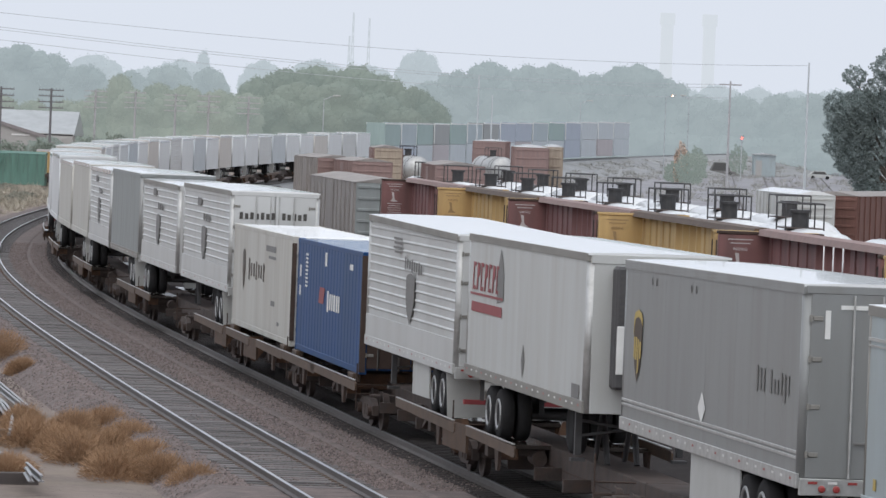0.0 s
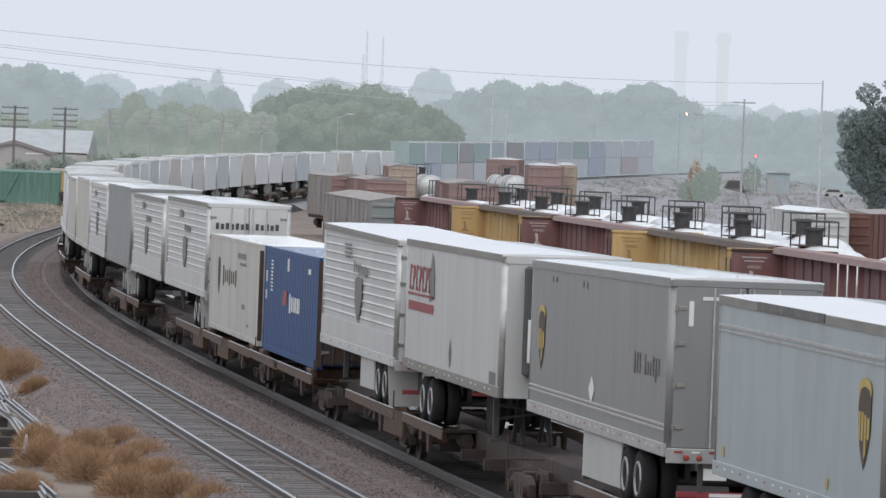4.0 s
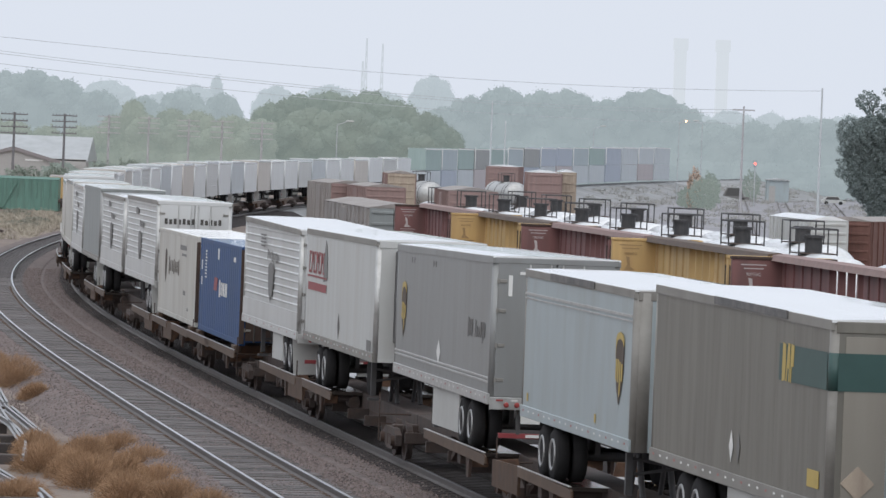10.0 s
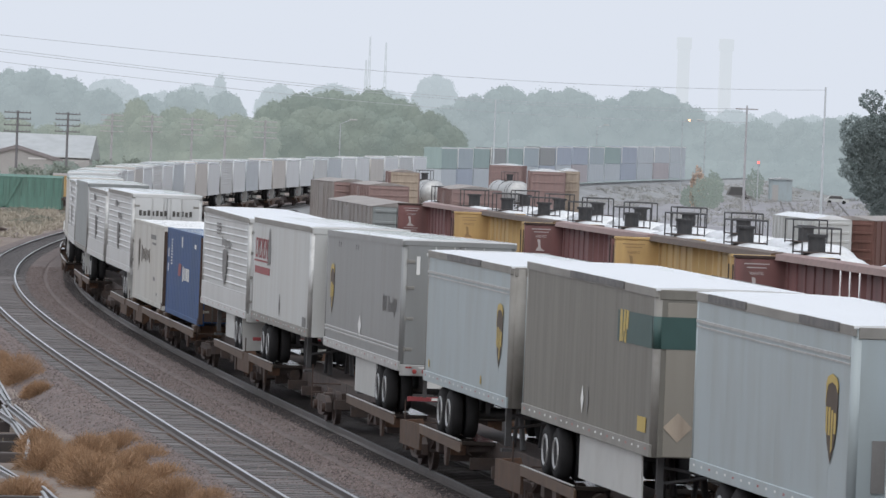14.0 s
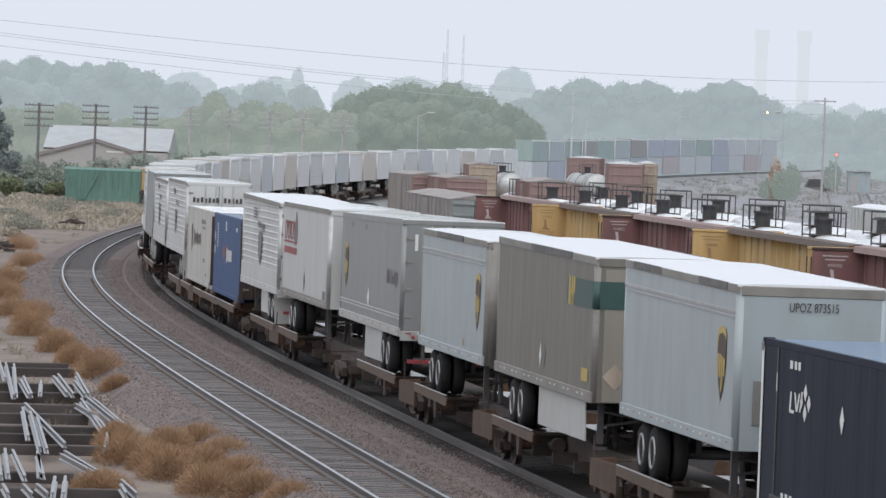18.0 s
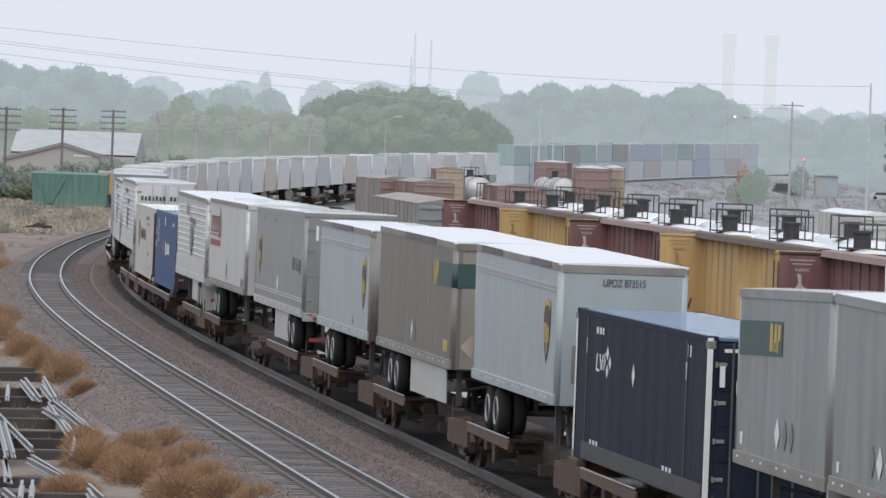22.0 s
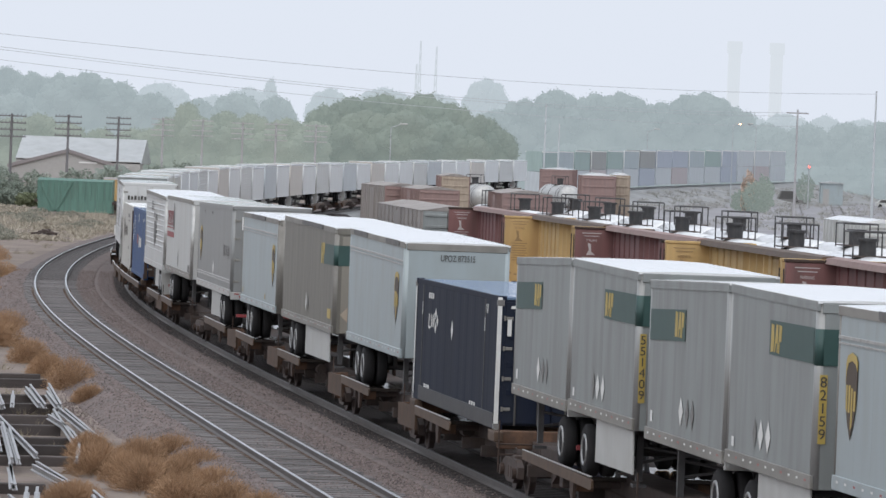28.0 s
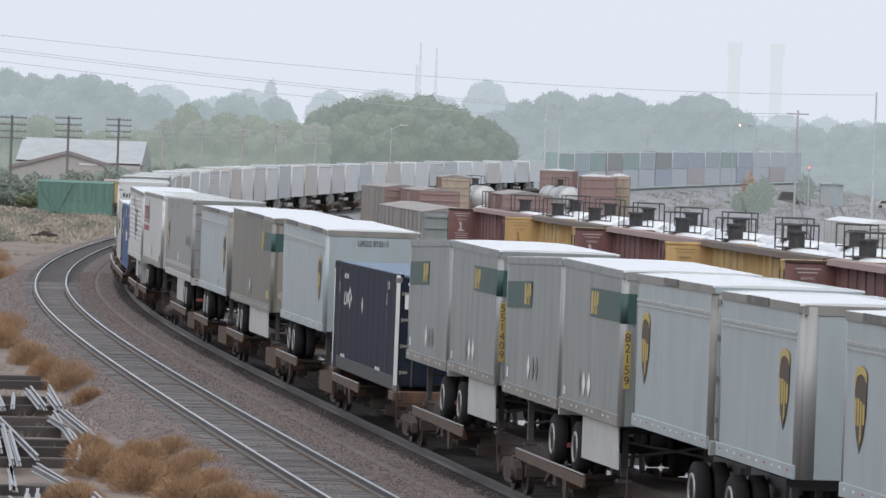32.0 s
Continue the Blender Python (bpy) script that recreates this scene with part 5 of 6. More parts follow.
def tank_car(label, length, mat, bands=False):
    t = thing("tank_car", label, "tank car", "tank cars in the yard")
    h, r, zc = length / 2, 1.40, 2.18
    prof = [(-h, 0.02), (-h + 0.02, 0.5), (-h + 0.15, 0.95), (-h + 0.4, 1.22), (-h + 0.75, r), (h - 0.75, r), (h - 0.4, 1.22), (h - 0.15, 0.95), (h - 0.02, 0.5), (h, 0.02)]
    b = ring_profile(bmesh.new(), prof, 0, 28)
    b.transform(Matrix.Translation((0, 0, zc)) @ Matrix.Rotation(radians(90), 4, "Z"))
    part("tank", b, M[mat], t, smooth=True)
    if bands:
        for y in (-h + 0.9, -h + 2.6, 0.0, h - 2.6):
            b = ring_profile(bmesh.new(), ((-0.12, r - 0.02), (-0.12, r + 0.02), (0.12, r + 0.02), (0.12, r - 0.02)), 0, 28)
            b.transform(Matrix.Translation((0, y, zc)) @ Matrix.Rotation(radians(90), 4, "Z"))
            part("tank_band", b, M["dark_trim"], t)
    d = part("manway_dome", tube(bmesh.new(), (0, 0, zc + r - 0.1), (0, 0, zc + r + 0.6), 0.36, n=16), M["dome"], t, "black dome with a hinged lid")
    part("dome_lid", tube(bmesh.new(), (0, 0, zc + r + 0.6), (0, 0, zc + r + 0.72), 0.45, n=16), M["dome"], d)
    part("valve_box", tube(bmesh.new(), (0.1, 1.0, zc + r - 0.1), (0.1, 1.0, zc + r + 0.42), 0.26, n=12), M["dome"], t)
    part("platform", bx(-0.78, 0.78, -1.1, 1.1, zc + r - 0.04, zc + r + 0.01), M["rust_dark"], t)
    for sx in (-1, 1):
        rail = bmesh.new()
        for y in (-1.1, 1.1):
            tube(rail, (sx * 0.78, y, zc + r - 0.1), (sx * 0.78, y, zc + r + 0.98), 0.035, n=6)
        tube(rail, (sx * 0.78, -1.1, zc + r + 0.98), (sx * 0.78, 1.1, zc + r + 0.98), 0.035, n=6)
        part("side_railing", rail, M["dome"], t)
    for y in (-1.1, 1.1):
        rail = bmesh.new()
        tube(rail, (-0.78, y, zc + r + 0.98), (0.78, y, zc + r + 0.98), 0.035, n=6)
        part("end_railing", rail, M["dome"], t)
    part("underframe", bx(-0.4, 0.4, -h - 0.4, h + 0.4, 0.75, 1.15), M["rust_dark"], t)
    car_trucks(t, h - 1.8)
    return t


first = tank_car("white tank car with a black dome and railed platform", 16.0, "tank_white")
first.matrix_world = pose(13.2, 239, 0, 0, 0, 5.8)
for k, (x, y) in enumerate([(13.2 - 0.1045 * 18 * i, 239 + 18 * i) for i in range(-1, 8)]):
    if abs(y - 239) > 1:
        copy_thing(first, pose(x, y, 0, 0, 0, 5.8))
for i in range(7):
    y = 250 + 18 * i
    copy_thing(first, pose(13.2 - 0.1045 * (y - 239) + 2.9 + 1.6, y, 0, 0, 0, 5.8))
copy_thing(first, pose(17.6, 196, 0.0, 0, 0, 5.8))

# cars farther off
boxcar("white ribbed covered car with a rounded roof", 15.0, "white", top=4.2, width=1.05, roof="white_roof").matrix_world = pose(20.6, 307, 0, 0, 0, 5)
boxcar("brown ribbed open car beside the white one", 15.0, "car_brown", top=4.2, width=1.5).matrix_world = pose(24.6, 309, 0, 0, 0, -18)
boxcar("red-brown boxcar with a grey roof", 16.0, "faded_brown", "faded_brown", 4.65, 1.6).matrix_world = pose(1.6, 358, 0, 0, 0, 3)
boxcar("brown boxcar with haze-pale tan end", 16.0, "faded_brown", "faded_tan", 4.95, 1.25).matrix_world = pose(-3.8, 488, 0, 0, 0, 2)
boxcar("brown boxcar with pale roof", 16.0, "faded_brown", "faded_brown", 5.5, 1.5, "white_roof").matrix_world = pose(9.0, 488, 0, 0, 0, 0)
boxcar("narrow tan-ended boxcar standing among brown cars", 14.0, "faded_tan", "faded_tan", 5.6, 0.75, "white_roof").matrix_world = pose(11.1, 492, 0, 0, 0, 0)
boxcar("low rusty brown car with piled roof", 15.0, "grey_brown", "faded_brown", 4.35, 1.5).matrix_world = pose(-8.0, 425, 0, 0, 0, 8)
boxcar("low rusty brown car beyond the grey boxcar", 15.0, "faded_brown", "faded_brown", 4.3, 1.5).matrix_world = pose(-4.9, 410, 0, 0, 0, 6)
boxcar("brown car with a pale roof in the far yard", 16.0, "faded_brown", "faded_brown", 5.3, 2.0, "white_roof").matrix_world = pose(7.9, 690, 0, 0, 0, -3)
banded = tank_car("silver tank car with dark bands on its shell", 15.0, "alu", True)
banded.matrix_world = pose(-2.2, 592, 0.0, 0, 0, 9)
copy_thing(banded, pose(7.5, 637, 0.0, 0, 0, 9))
g = boxcar("green open-top hopper car with sloping end", 7.2, "car_green", "car_green", 3.1, 1.5, "car_green", "hopper_car", -0.05)
g.matrix_world = pose(-40.6, 531.5, -0.3, 0, 0, -90)
part("slope_bar", prism(bmesh.new(), ((-0.5, 2.9), (-0.25, 2.9), (-1.75, 0.0), (-2.0, 0.0)), "x", 1.58, 1.66), M["car_green"], g)
part("slope_bar", prism(bmesh.new(), ((-3.5, 2.9), (-3.25, 2.9), (-1.75, 0.0), (-2.0, 0.0)), "x", 1.58, 1.66), M["car_green"], g)
boxcar("orange-yellow boxcar behind the green car", 10.0, "yellow", "yellow", 3.3, 1.4).matrix_world = pose(-33.5, 540, -0.3, 0, 0, -90)


# ---------------------------------------------------------------- poles, wires, lamps, masts
INSULATOR = keep("insulator", tube(bmesh.new(), (0, 0, 0), (0, 0, 0.15), 0.04, n=6), M["tar_wood"])


def telegraph_pole(h, mat="tar_wood"):
    t = thing("telegraph_pole", ("dark" if mat == "tar_wood" else "haze-pale") + " wooden telegraph pole with four crossarms", "pole", "row of telegraph poles")
    part("pole", tube(bmesh.new(), (0, 0, -0.6), (0, 0, h), 0.19, 0.13, 10), M[mat], t)
    for k in range(4):
        z = h - 0.25 - 0.75 * k
        a = part("crossarm", bx(-1.6, 1.6, -0.2, -0.06, z - 0.07, z + 0.07), M[mat], t)
        for x in np.linspace(-1.5, 1.5, 8 if mat == "tar_wood" else 0):
            share("insulator", INSULATOR, a, pose(float(x), -0.13, z + 0.07))
    return t


for x, y, z in ((-53.2, 600, 9.2), (-50.9, 650, 9.5), (-48.4, 700, 9.7), (-46.4, 760, 10.0), (-44.1, 820, 10.2), (-36.7, 790, 9.96), (-31.1, 770, 9.94), (-25.5, 770, 9.95)):
    # farther poles use the wood with haze in its colour
    telegraph_pole(z, "tar_wood" if x < -47 else "wood").matrix_world = pose(x, y, 0, 0, 0, 0)


def utility_pole(label, x, y, h, arm=True, mat="wood"):
    t = thing("utility_pole", label, "pole")
    part("pole", tube(bmesh.new(), (0, 0, -0.6), (0, 0, h), 0.17, 0.10, 10), M[mat], t)
    if arm:
        part("crossarm", bx(-1.3, 1.3, -0.1, 0.1, h - 0.5, h - 0.34), M[mat], t)
    t.matrix_world = pose(x, y, 0)


utility_pole("tall wooden power pole beside the far yard", 34.9, 640, 13.4)
utility_pole("thin wooden power pole beyond the yard", 43.97, 640, 15.9, False, "hazy_wood")
utility_pole("thin wooden power pole far down the line", -84.0, 640, 20.4, False, "hazy_wood")
utility_pole("slender haze-pale wooden pole among the far cars", 9.0, 800, 11.5, False, "hazy_wood")
utility_pole("slender haze-pale wooden pole near the trees", 6.6, 760, 14.0, False, "hazy_wood")
for pts in (((-84.0, 20.3), (-59.0, 18.78), (-34.1, 16.95), (-7.1, 15.55), (18.4, 15.3), (43.98, 15.5)), ((-84.0, 19.2), (-59.0, 17.1), (-32.4, 15.0), (-6.9, 13.3), (13.9, 12.8), (34.9, 13.0)), ((-84.0, 18.9), (-59.0, 16.8), (-32.4, 14.7), (-6.9, 13.0), (13.9, 12.5), (34.9, 12.6)), ((-84.0, 17.6), (-59.0, 15.6), (-30.0, 13.4), (-6.9, 11.8), (13.9, 11.4), (34.9, 11.4))):
    b = bmesh.new()
    sp = np.array(pts)
    xs = np.linspace(sp[0, 0], sp[-1, 0], 25)
    zs = np.polyval(np.polyfit(sp[:, 0], sp[:, 1], 3), xs)
    for k in range(24):
        tube(b, (xs[k], 640, zs[k]), (xs[k + 1], 640, zs[k + 1]), 0.028, n=5, caps=False)
    tagged(part("overhead_wire", b, M["wire"]), "thin sagging overhead wire between far poles", "wire", "overhead wires", "structure")


def yard_lamp(label, x, y, h, lit, reach=1.2):
    t = thing("yard_lamp", label, "lamp post")
    part("post", tube(bmesh.new(), (0, 0, -0.6), (0, 0, h - 0.4), 0.10, 0.06, 10), M["galvanised"], t)
    part("arm", tube(bmesh.new(), (0, 0, h - 0.5), (reach, 0, h), 0.05, n=8), M["galvanised"], t)
    hd = part("lamp_head", bx(reach - 0.1, reach + 0.9, -0.2, 0.2, h - 0.05, h + 0.15, 0.05), M["flap"], t)
    if lit:
        part("lamp_glass", tube(bmesh.new(), (reach + 0.3, -0.3, h - 0.1), (reach + 0.3, -0.12, h - 0.1), 0.13, n=12), M["lamp"], hd, "lit orange lamp")
    t.matrix_world = pose(x, y, 0)


yard_lamp("grey yard lamp on a tall post", -13.6, 700, 10.1, False)
yard_lamp("yard lamp with a lit orange lamp", 38.6, 900, 13.2, True, 0.8)
yard_lamp("unlit yard lamp beside the lit one", 42.4, 900, 13.2, False, -1.4)
yard_lamp("distant unlit yard lamp", 26.0, 950, 12.0, False)
t = thing("rail_signal", "grey signal post with a red light lit", "signal")
part("post", tube(bmesh.new(), (0, 0, -0.6), (0, 0, 6.30), 0.09, n=8), M["galvanised"], t)
head = part("signal_head", bx(-0.3, 0.3, -0.1, 0.15, 6.15, 7.15, 0.04), M["galvanised"], t)
part("signal_lens", tube(bmesh.new(), (0, -0.16, 6.60), (0, -0.09, 6.60), 0.14, n=12), M["red_lamp"], head, "lit red lens")
t.matrix_world = pose(51.3, 900, 0)
# masts and towers get their mist from the glowing haze materials
for x, hgt in ((-21.9, 36.4), (-17.5, 35.0), (-22.8, 30.0)):
    t = thing("lattice_mast", "slender steel mast faint in the mist", "mast", "far steel masts", "structure")
    b = bmesh.new()
    for dx in (-0.7, 0.7):
        tube(b, (dx, 0, -0.5), (dx * 0.15, 0, hgt), 0.12, n=5)
    for k in range(12):
        z = hgt * k / 12
        w0, w1 = 0.7 - 0.6 * k / 12, 0.7 - 0.6 * (k + 1) / 12
        tube(b, (-w0, 0, z), (w1, 0, z + hgt / 12), 0.06, n=4)
        tube(b, (w0, 0, z), (-w1, 0, z + hgt / 12), 0.06, n=4)
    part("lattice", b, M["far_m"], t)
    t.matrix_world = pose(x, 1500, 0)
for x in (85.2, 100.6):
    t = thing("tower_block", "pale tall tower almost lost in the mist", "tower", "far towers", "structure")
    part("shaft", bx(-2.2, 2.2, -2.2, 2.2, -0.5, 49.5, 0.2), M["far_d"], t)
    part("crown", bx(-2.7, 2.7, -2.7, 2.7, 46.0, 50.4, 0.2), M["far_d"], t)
    t.matrix_world = pose(x, 2000, 0)


# ---------------------------------------------------------------- buildings
def shed_with_gable():
    t = thing("warehouse", "pale warehouse with a low brown-edged gable in front", "building")
    part("wall", bx(-75.0, -55.6, 856, 880, -0.6, 3.2), M["wall"], t)
    part("roof", prism(bmesh.new(), ((856, 2.9), (880, 2.9), (880, 3.1), (868, 6.7), (856, 3.1)), "x", -75.1, -55.4), M["metal_roof"], t, "pale sheet metal roof")
    g = bmesh.new()
    prism(g, ((-74.9, -0.6), (-57.3, -0.6), (-57.3, 2.2), (-66.2, 4.5), (-74.9, 2.2)), "y", 846, 856)
    part("gable_wall", g, M["wall"], t, "beige gable wall")
    for a, b in (((-75.4, 2.25), (-66.2, 4.9)), ((-66.2, 4.9), (-56.9, 2.3))):
        part("fascia", prism(bmesh.new(), (a, b, (b[0], b[1] - 0.55), (a[0], a[1] - 0.55)), "y", 845.6, 846.0), M["roof_edge"], t, "brown sloping fascia")
    part("window_strip", bx(-64.4, -61.6, 845.9, 846.02, 2.75, 3.0), M["mark_white"], t)


shed_with_gable()
t = thing("metal_shed", "small pale blue-grey metal shed in the far yard", "shed")
part("wall", bx(59.2, 63.2, 998, 1003, -0.5, 3.6), M["pale_blue"], t)
part("roof", prism(bmesh.new(), ((59.0, 3.6), (63.4, 3.6), (63.4, 3.75), (61.2, 4.0), (59.0, 3.75)), "y", 997.6, 1003.4), M["metal_roof"], t)
part("door", bx(59.6, 60.7, 997.93, 998.0, -0.5, 2.6), M["wall"], t)


def parked_car(label, x, y, mat, w=4.4, hgt=1.5, name="car"):
    t = thing(name, label, "car")
    part("body", prism(bmesh.new(), ((-w / 2, 0.3), (w / 2, 0.3), (w / 2, 0.75), (w * 0.32, 0.85), (w * 0.2, hgt), (-w * 0.28, hgt), (-w * 0.42, 0.9), (-w / 2, 0.8)), "y", -0.85, 0.85), M[mat], t)
    part("window", prism(bmesh.new(), ((w * 0.27, 0.9), (w * 0.18, hgt - 0.1), (-w * 0.25, hgt - 0.1), (-w * 0.36, 0.9)), "y", -0.87, -0.855), M["dark_trim"], t)
    for dx in (-0.3, 0.3):
        for dy in (-0.8, 0.8):
            part("wheel", tube(bmesh.new(), (dx * w, dy - 0.1, 0.32), (dx * w, dy + 0.1, 0.32), 0.33, n=14), M["tyre"], t)
    t.matrix_world = pose(x, y, -0.4)


parked_car("dark grey car parked by the far yard road", 53.5, 1000, "mark_grey", 5.2, 2.4)
parked_car("white car parked by the far yard road", 71.5, 1000, "white")
parked_car("white car parked behind green bushes", -53.0, 575, "white", 3.0, 1.3)

# orange and silver signs at the far road
for x, y, z0, z1, w, mat, lab in ((-26.5, 385, 0.3, 0.95, 0.3, "mark_white", "small white marker post by the track"), (-31.6, 330, 0.3, 0.75, 0.45, "mark_white", "small white crossing sign on a post")):
    t = thing("sign", lab, "sign")
    part("post", tube(bmesh.new(), (x, y, -0.6), (x, y, z0), 0.05, n=8), M["wood"], t)
    part("board", bx(x - w / 2, x + w / 2, y - 0.06, y + 0.02, z0, z1, 0.01), M[mat], t)


# ---------------------------------------------------------------- rails and skids lying beside the track
RAIL_LEN = ((-0.06, -0.07), (0.06, -0.07), (0.06, -0.055), (0.01, -0.035), (0.01, 0.035), (0.033, 0.045), (0.033, 0.07), (-0.033, 0.07), (-0.033, 0.045), (-0.01, 0.035), (-0.01, -0.035), (-0.06, -0.055))
for x0, y0, x1, y1 in ((-18, 169, -14, 171), (-18, 165.4, -13.5, 167.4), (-16, 156, -12.7, 157.5), (-16, 150.7, -11.9, 152.6), (-16, 144.3, -11.4, 146), (-15.5, 139.7, -11, 141.4), (-15, 133.9, -10.2, 135.7), (-15, 130.6, -9.8, 132.4), (-14.5, 126.2, -9.4, 127.9), (-13, 117, -9.4, 117.5), (-13, 111.5, -7.8, 113)):
    t = thing("skid_timber", "dark wet timber skid lying on the ground", "timber", "timber skids")
    L = math.hypot(x1 - x0, y1 - y0)
    part("timber", bx(-L / 2, L / 2, -0.12, 0.12, -0.6, -0.29, 0.02), M["timber"], t)
    t.matrix_world = pose((x0 + x1) / 2, (y0 + y1) / 2, 0, 0, 0, math.degrees(math.atan2(y1 - y0, x1 - x0)))
LOOSE = ((-15.8, 167.5, -14.6, 156.8), (-15.5, 166.5, -13.45, 147.1), (-15.2, 166, -13.45, 147.8), (-14.1, 156.1, -13.1, 147.8), (-14.2, 158.2, -13.06, 148.1), (-13.5, 156, -12.9, 148.9), (-13.4, 159, -12.2, 149.4), (-13.4, 160.5, -12, 149), (-12.95, 161.7, -11.6, 149.3), (-12.6, 156.7, -11.7, 149.2), (-11.6, 146.7, -9.85, 131.7), (-11.5, 147.4, -9.6, 134.4), (-11.3, 147, -9.4, 133.6), (-12.8, 143.3, -10.3, 126), (-12.65, 141, -11.35, 128.2), (-12.3, 139.3, -10.7, 124), (-11.9, 136.8, -10.5, 123.5), (-11.6, 123.3, -10.6, 113.7), (-11.4, 123, -10.5, 114.2), (-11.2, 122.7, -10.1, 113.7), (-10.6, 122.2, -9.8, 114.6), (-10.5, 121.4, -9.9, 114.9))
LOOSE2 = ((-10.04, 121.8, -8.8, 115.8), (-10.06, 123, -8.8, 116.4), (-9.5, 114, -9.1, 108.8), (-9.3, 114.2, -8.9, 109), (-10.3, 111, -9.95, 108.4), (-9.9, 111.2, -9.5, 108.6), (-9.65, 111.4, -9.2, 108.8), (-8.1, 113.8, -7.5, 109.8), (-8.0, 112.3, -7.7, 109.7))
for x0, y0, x1, y1 in LOOSE + LOOSE2:
    L = math.hypot(x1 - x0, y1 - y0)
    b = prism(bmesh.new(), RAIL_LEN, "y", -L / 2, L / 2)
    t = tagged(part("loose_rail", b, M["loose"]), "short wet grey rail lying loose on timber skids", "rail", "loose rails")
    t.matrix_world = pose((x0 + x1) / 2, (y0 + y1) / 2, -0.20, 0, 0, math.degrees(math.atan2(-(x1 - x0), y1 - y0)))
bent = bmesh.new()
rings = []
for k in range(13):
    f = k / 12
    x, y = -11.5 + 2.2 * f ** 1.0 + 0.35 * math.sin(math.pi * f), 143.8 - 18.9 * f
    rings.append([bent.verts.new((x + u, y, -0.20 + v)) for u, v in RAIL_LEN])
for a, b in zip(rings, rings[1:]):
    for i in range(len(a)):
        j = (i + 1) % len(a)
        bent.faces.new((a[i], a[j], b[j], b[i]))
bent.faces.new(rings[0])
bent.faces.new(rings[-1][::-1])
bmesh.ops.recalc_face_normals(bent, faces=bent.faces)
tagged(part("loose_rail", bent, M["loose"]), "bent wet grey rail lying loose on skids", "rail", "loose rails")


# ---------------------------------------------------------------- plants
def blades(verts, faces, rng, cx, cy, cz, rx, ry, rz, n, length, width):
    """Thin twigs that spread up and out from the middle of a weed."""
    for _ in range(n):
        a, e = rng.uniform(0, 2 * math.pi), math.acos(rng.uniform(0.05, 1.0))
        d = np.array([math.cos(a) * math.sin(e), math.sin(a) * math.sin(e), math.cos(e)])
        r0 = rng.uniform(0.1, 0.75)
        p = np.array([cx, cy, cz]) + d * np.array([rx, ry, rz]) * r0
        wob = d + rng.normal(0, 0.35, 3)
        q = p + wob / np.linalg.norm(wob) * length * rng.uniform(0.6, 1.3)
        q[2] = max(q[2], cz)
        s = np.cross(q - p, rng.normal(0, 1, 3))
        s = s / (np.linalg.norm(s) + 1e-6) * width
        k = len(verts)
        verts += [tuple(p - s), tuple(p + s), tuple(q)]
        faces.append((k, k + 1, k + 2))


def from_lists(name, verts, faces, mat, label, category, group="", kind=""):
    me = bpy.data.meshes.new(name)
    me.from_pydata(verts, [], faces)
    me.materials.append(mat)
    return tagged(new(name, me), label, category, group, kind)


rng = np.random.default_rng(4)
for x, y, rx, ry, rz in ((-8.9, 126, 1.1, 3.5, 1.0), (-8.2, 130.5, 1.0, 3.0, 0.85), (-7.5, 121, 1.1, 3.5, 1.0), (-6.7, 127.5, 1.0, 3.0, 0.8), (-6.4, 116.5, 1.1, 3.5, 0.9), (-5.4, 116, 0.9, 3.0, 0.8), (-8.6, 115, 1.0, 3.0, 0.7), (-7.6, 133, 0.9, 3.0, 0.8), (-8.0, 123.5, 1.0, 3.0, 0.9), (-7.0, 124, 0.9, 3.0, 0.8), (-6.0, 121.5, 0.9, 3.0, 0.7), (-9.5, 131.5, 0.8, 2.5, 0.9), (-4.6, 113.5, 0.8, 2.5, 0.7), (-17.7, 199, 1.2, 4.0, 1.3), (-15.6, 186, 1.1, 4.0, 1.1), (-14.2, 176, 0.9, 3.5, 1.0), (-12.8, 168, 1.2, 4.0, 1.3), (-11.6, 160, 0.7, 2.5, 0.6), (-18.6, 211, 1.3, 5.0, 1.3), (-20, 217, 1.2, 5.0, 1.1), (-22.5, 240, 1.3, 6.0, 1.3), (-24.4, 262, 1.4, 6.0, 1.3), (-26.3, 293, 1.5, 7.0, 1.2), (-30.3, 332, 1.6, 8.0, 1.3)):
    v, f = [], []
    blades(v, f, rng, x, y, -0.58, rx * 0.9, ry * 0.9, rz * 0.95, 9000, 0.2, 0.0052)
    from_lists("dry_bush", v, f, M["bush"], "dry russet tumbleweed bush on bare ground", "bush", "dry bushes")
v, f = [], []
for _ in range(170):
    s = rng.uniform(-10, 320)
    x, y, _, _ = line(s, -rng.uniform(3.6, 9.0 + 0.02 * max(s, 0)))
    blades(v, f, rng, x, y, -0.6, 0.5, 1.6, 0.22, 60, 0.25, 0.012)
from_lists("dry_grass", v, f, M["dry_grass"], "sparse tufts of dry yellow grass on the bank", "grass", kind="stuff")
v, f = [], []
for _ in range(420):
    y = rng.uniform(395, 520)
    x = line(y - 142)[0] - rng.uniform(3.5, 28)
    blades(v, f, rng, x, y, -0.6, 1.2, 3.0, 0.5, 60, 0.5, 0.03)
from_lists("dry_grass", v, f, M["straw"], "band of dry yellow grass beyond the bend", "grass", kind="stuff")
v, f = [], []
for _ in range(420):
    s, d = rng.uniform(560, 980), rng.uniform(4, 24)
    x, y, z, _ = line(s, MAIN + d)
    blades(v, f, rng, x, y, max(z - 0.4 - (d - 3.2) * 0.214, -0.6), 1.6, 3.0, 0.5, 34, 0.6, 0.05)
for _ in range(260):
    y = rng.uniform(600, 1000)
    x = 20 + (y - 600) * 0.09 + rng.uniform(0, 40)
    blades(v, f, rng, x, y, -0.6, 1.6, 6.0, 0.6, 40, 0.7, 0.05)
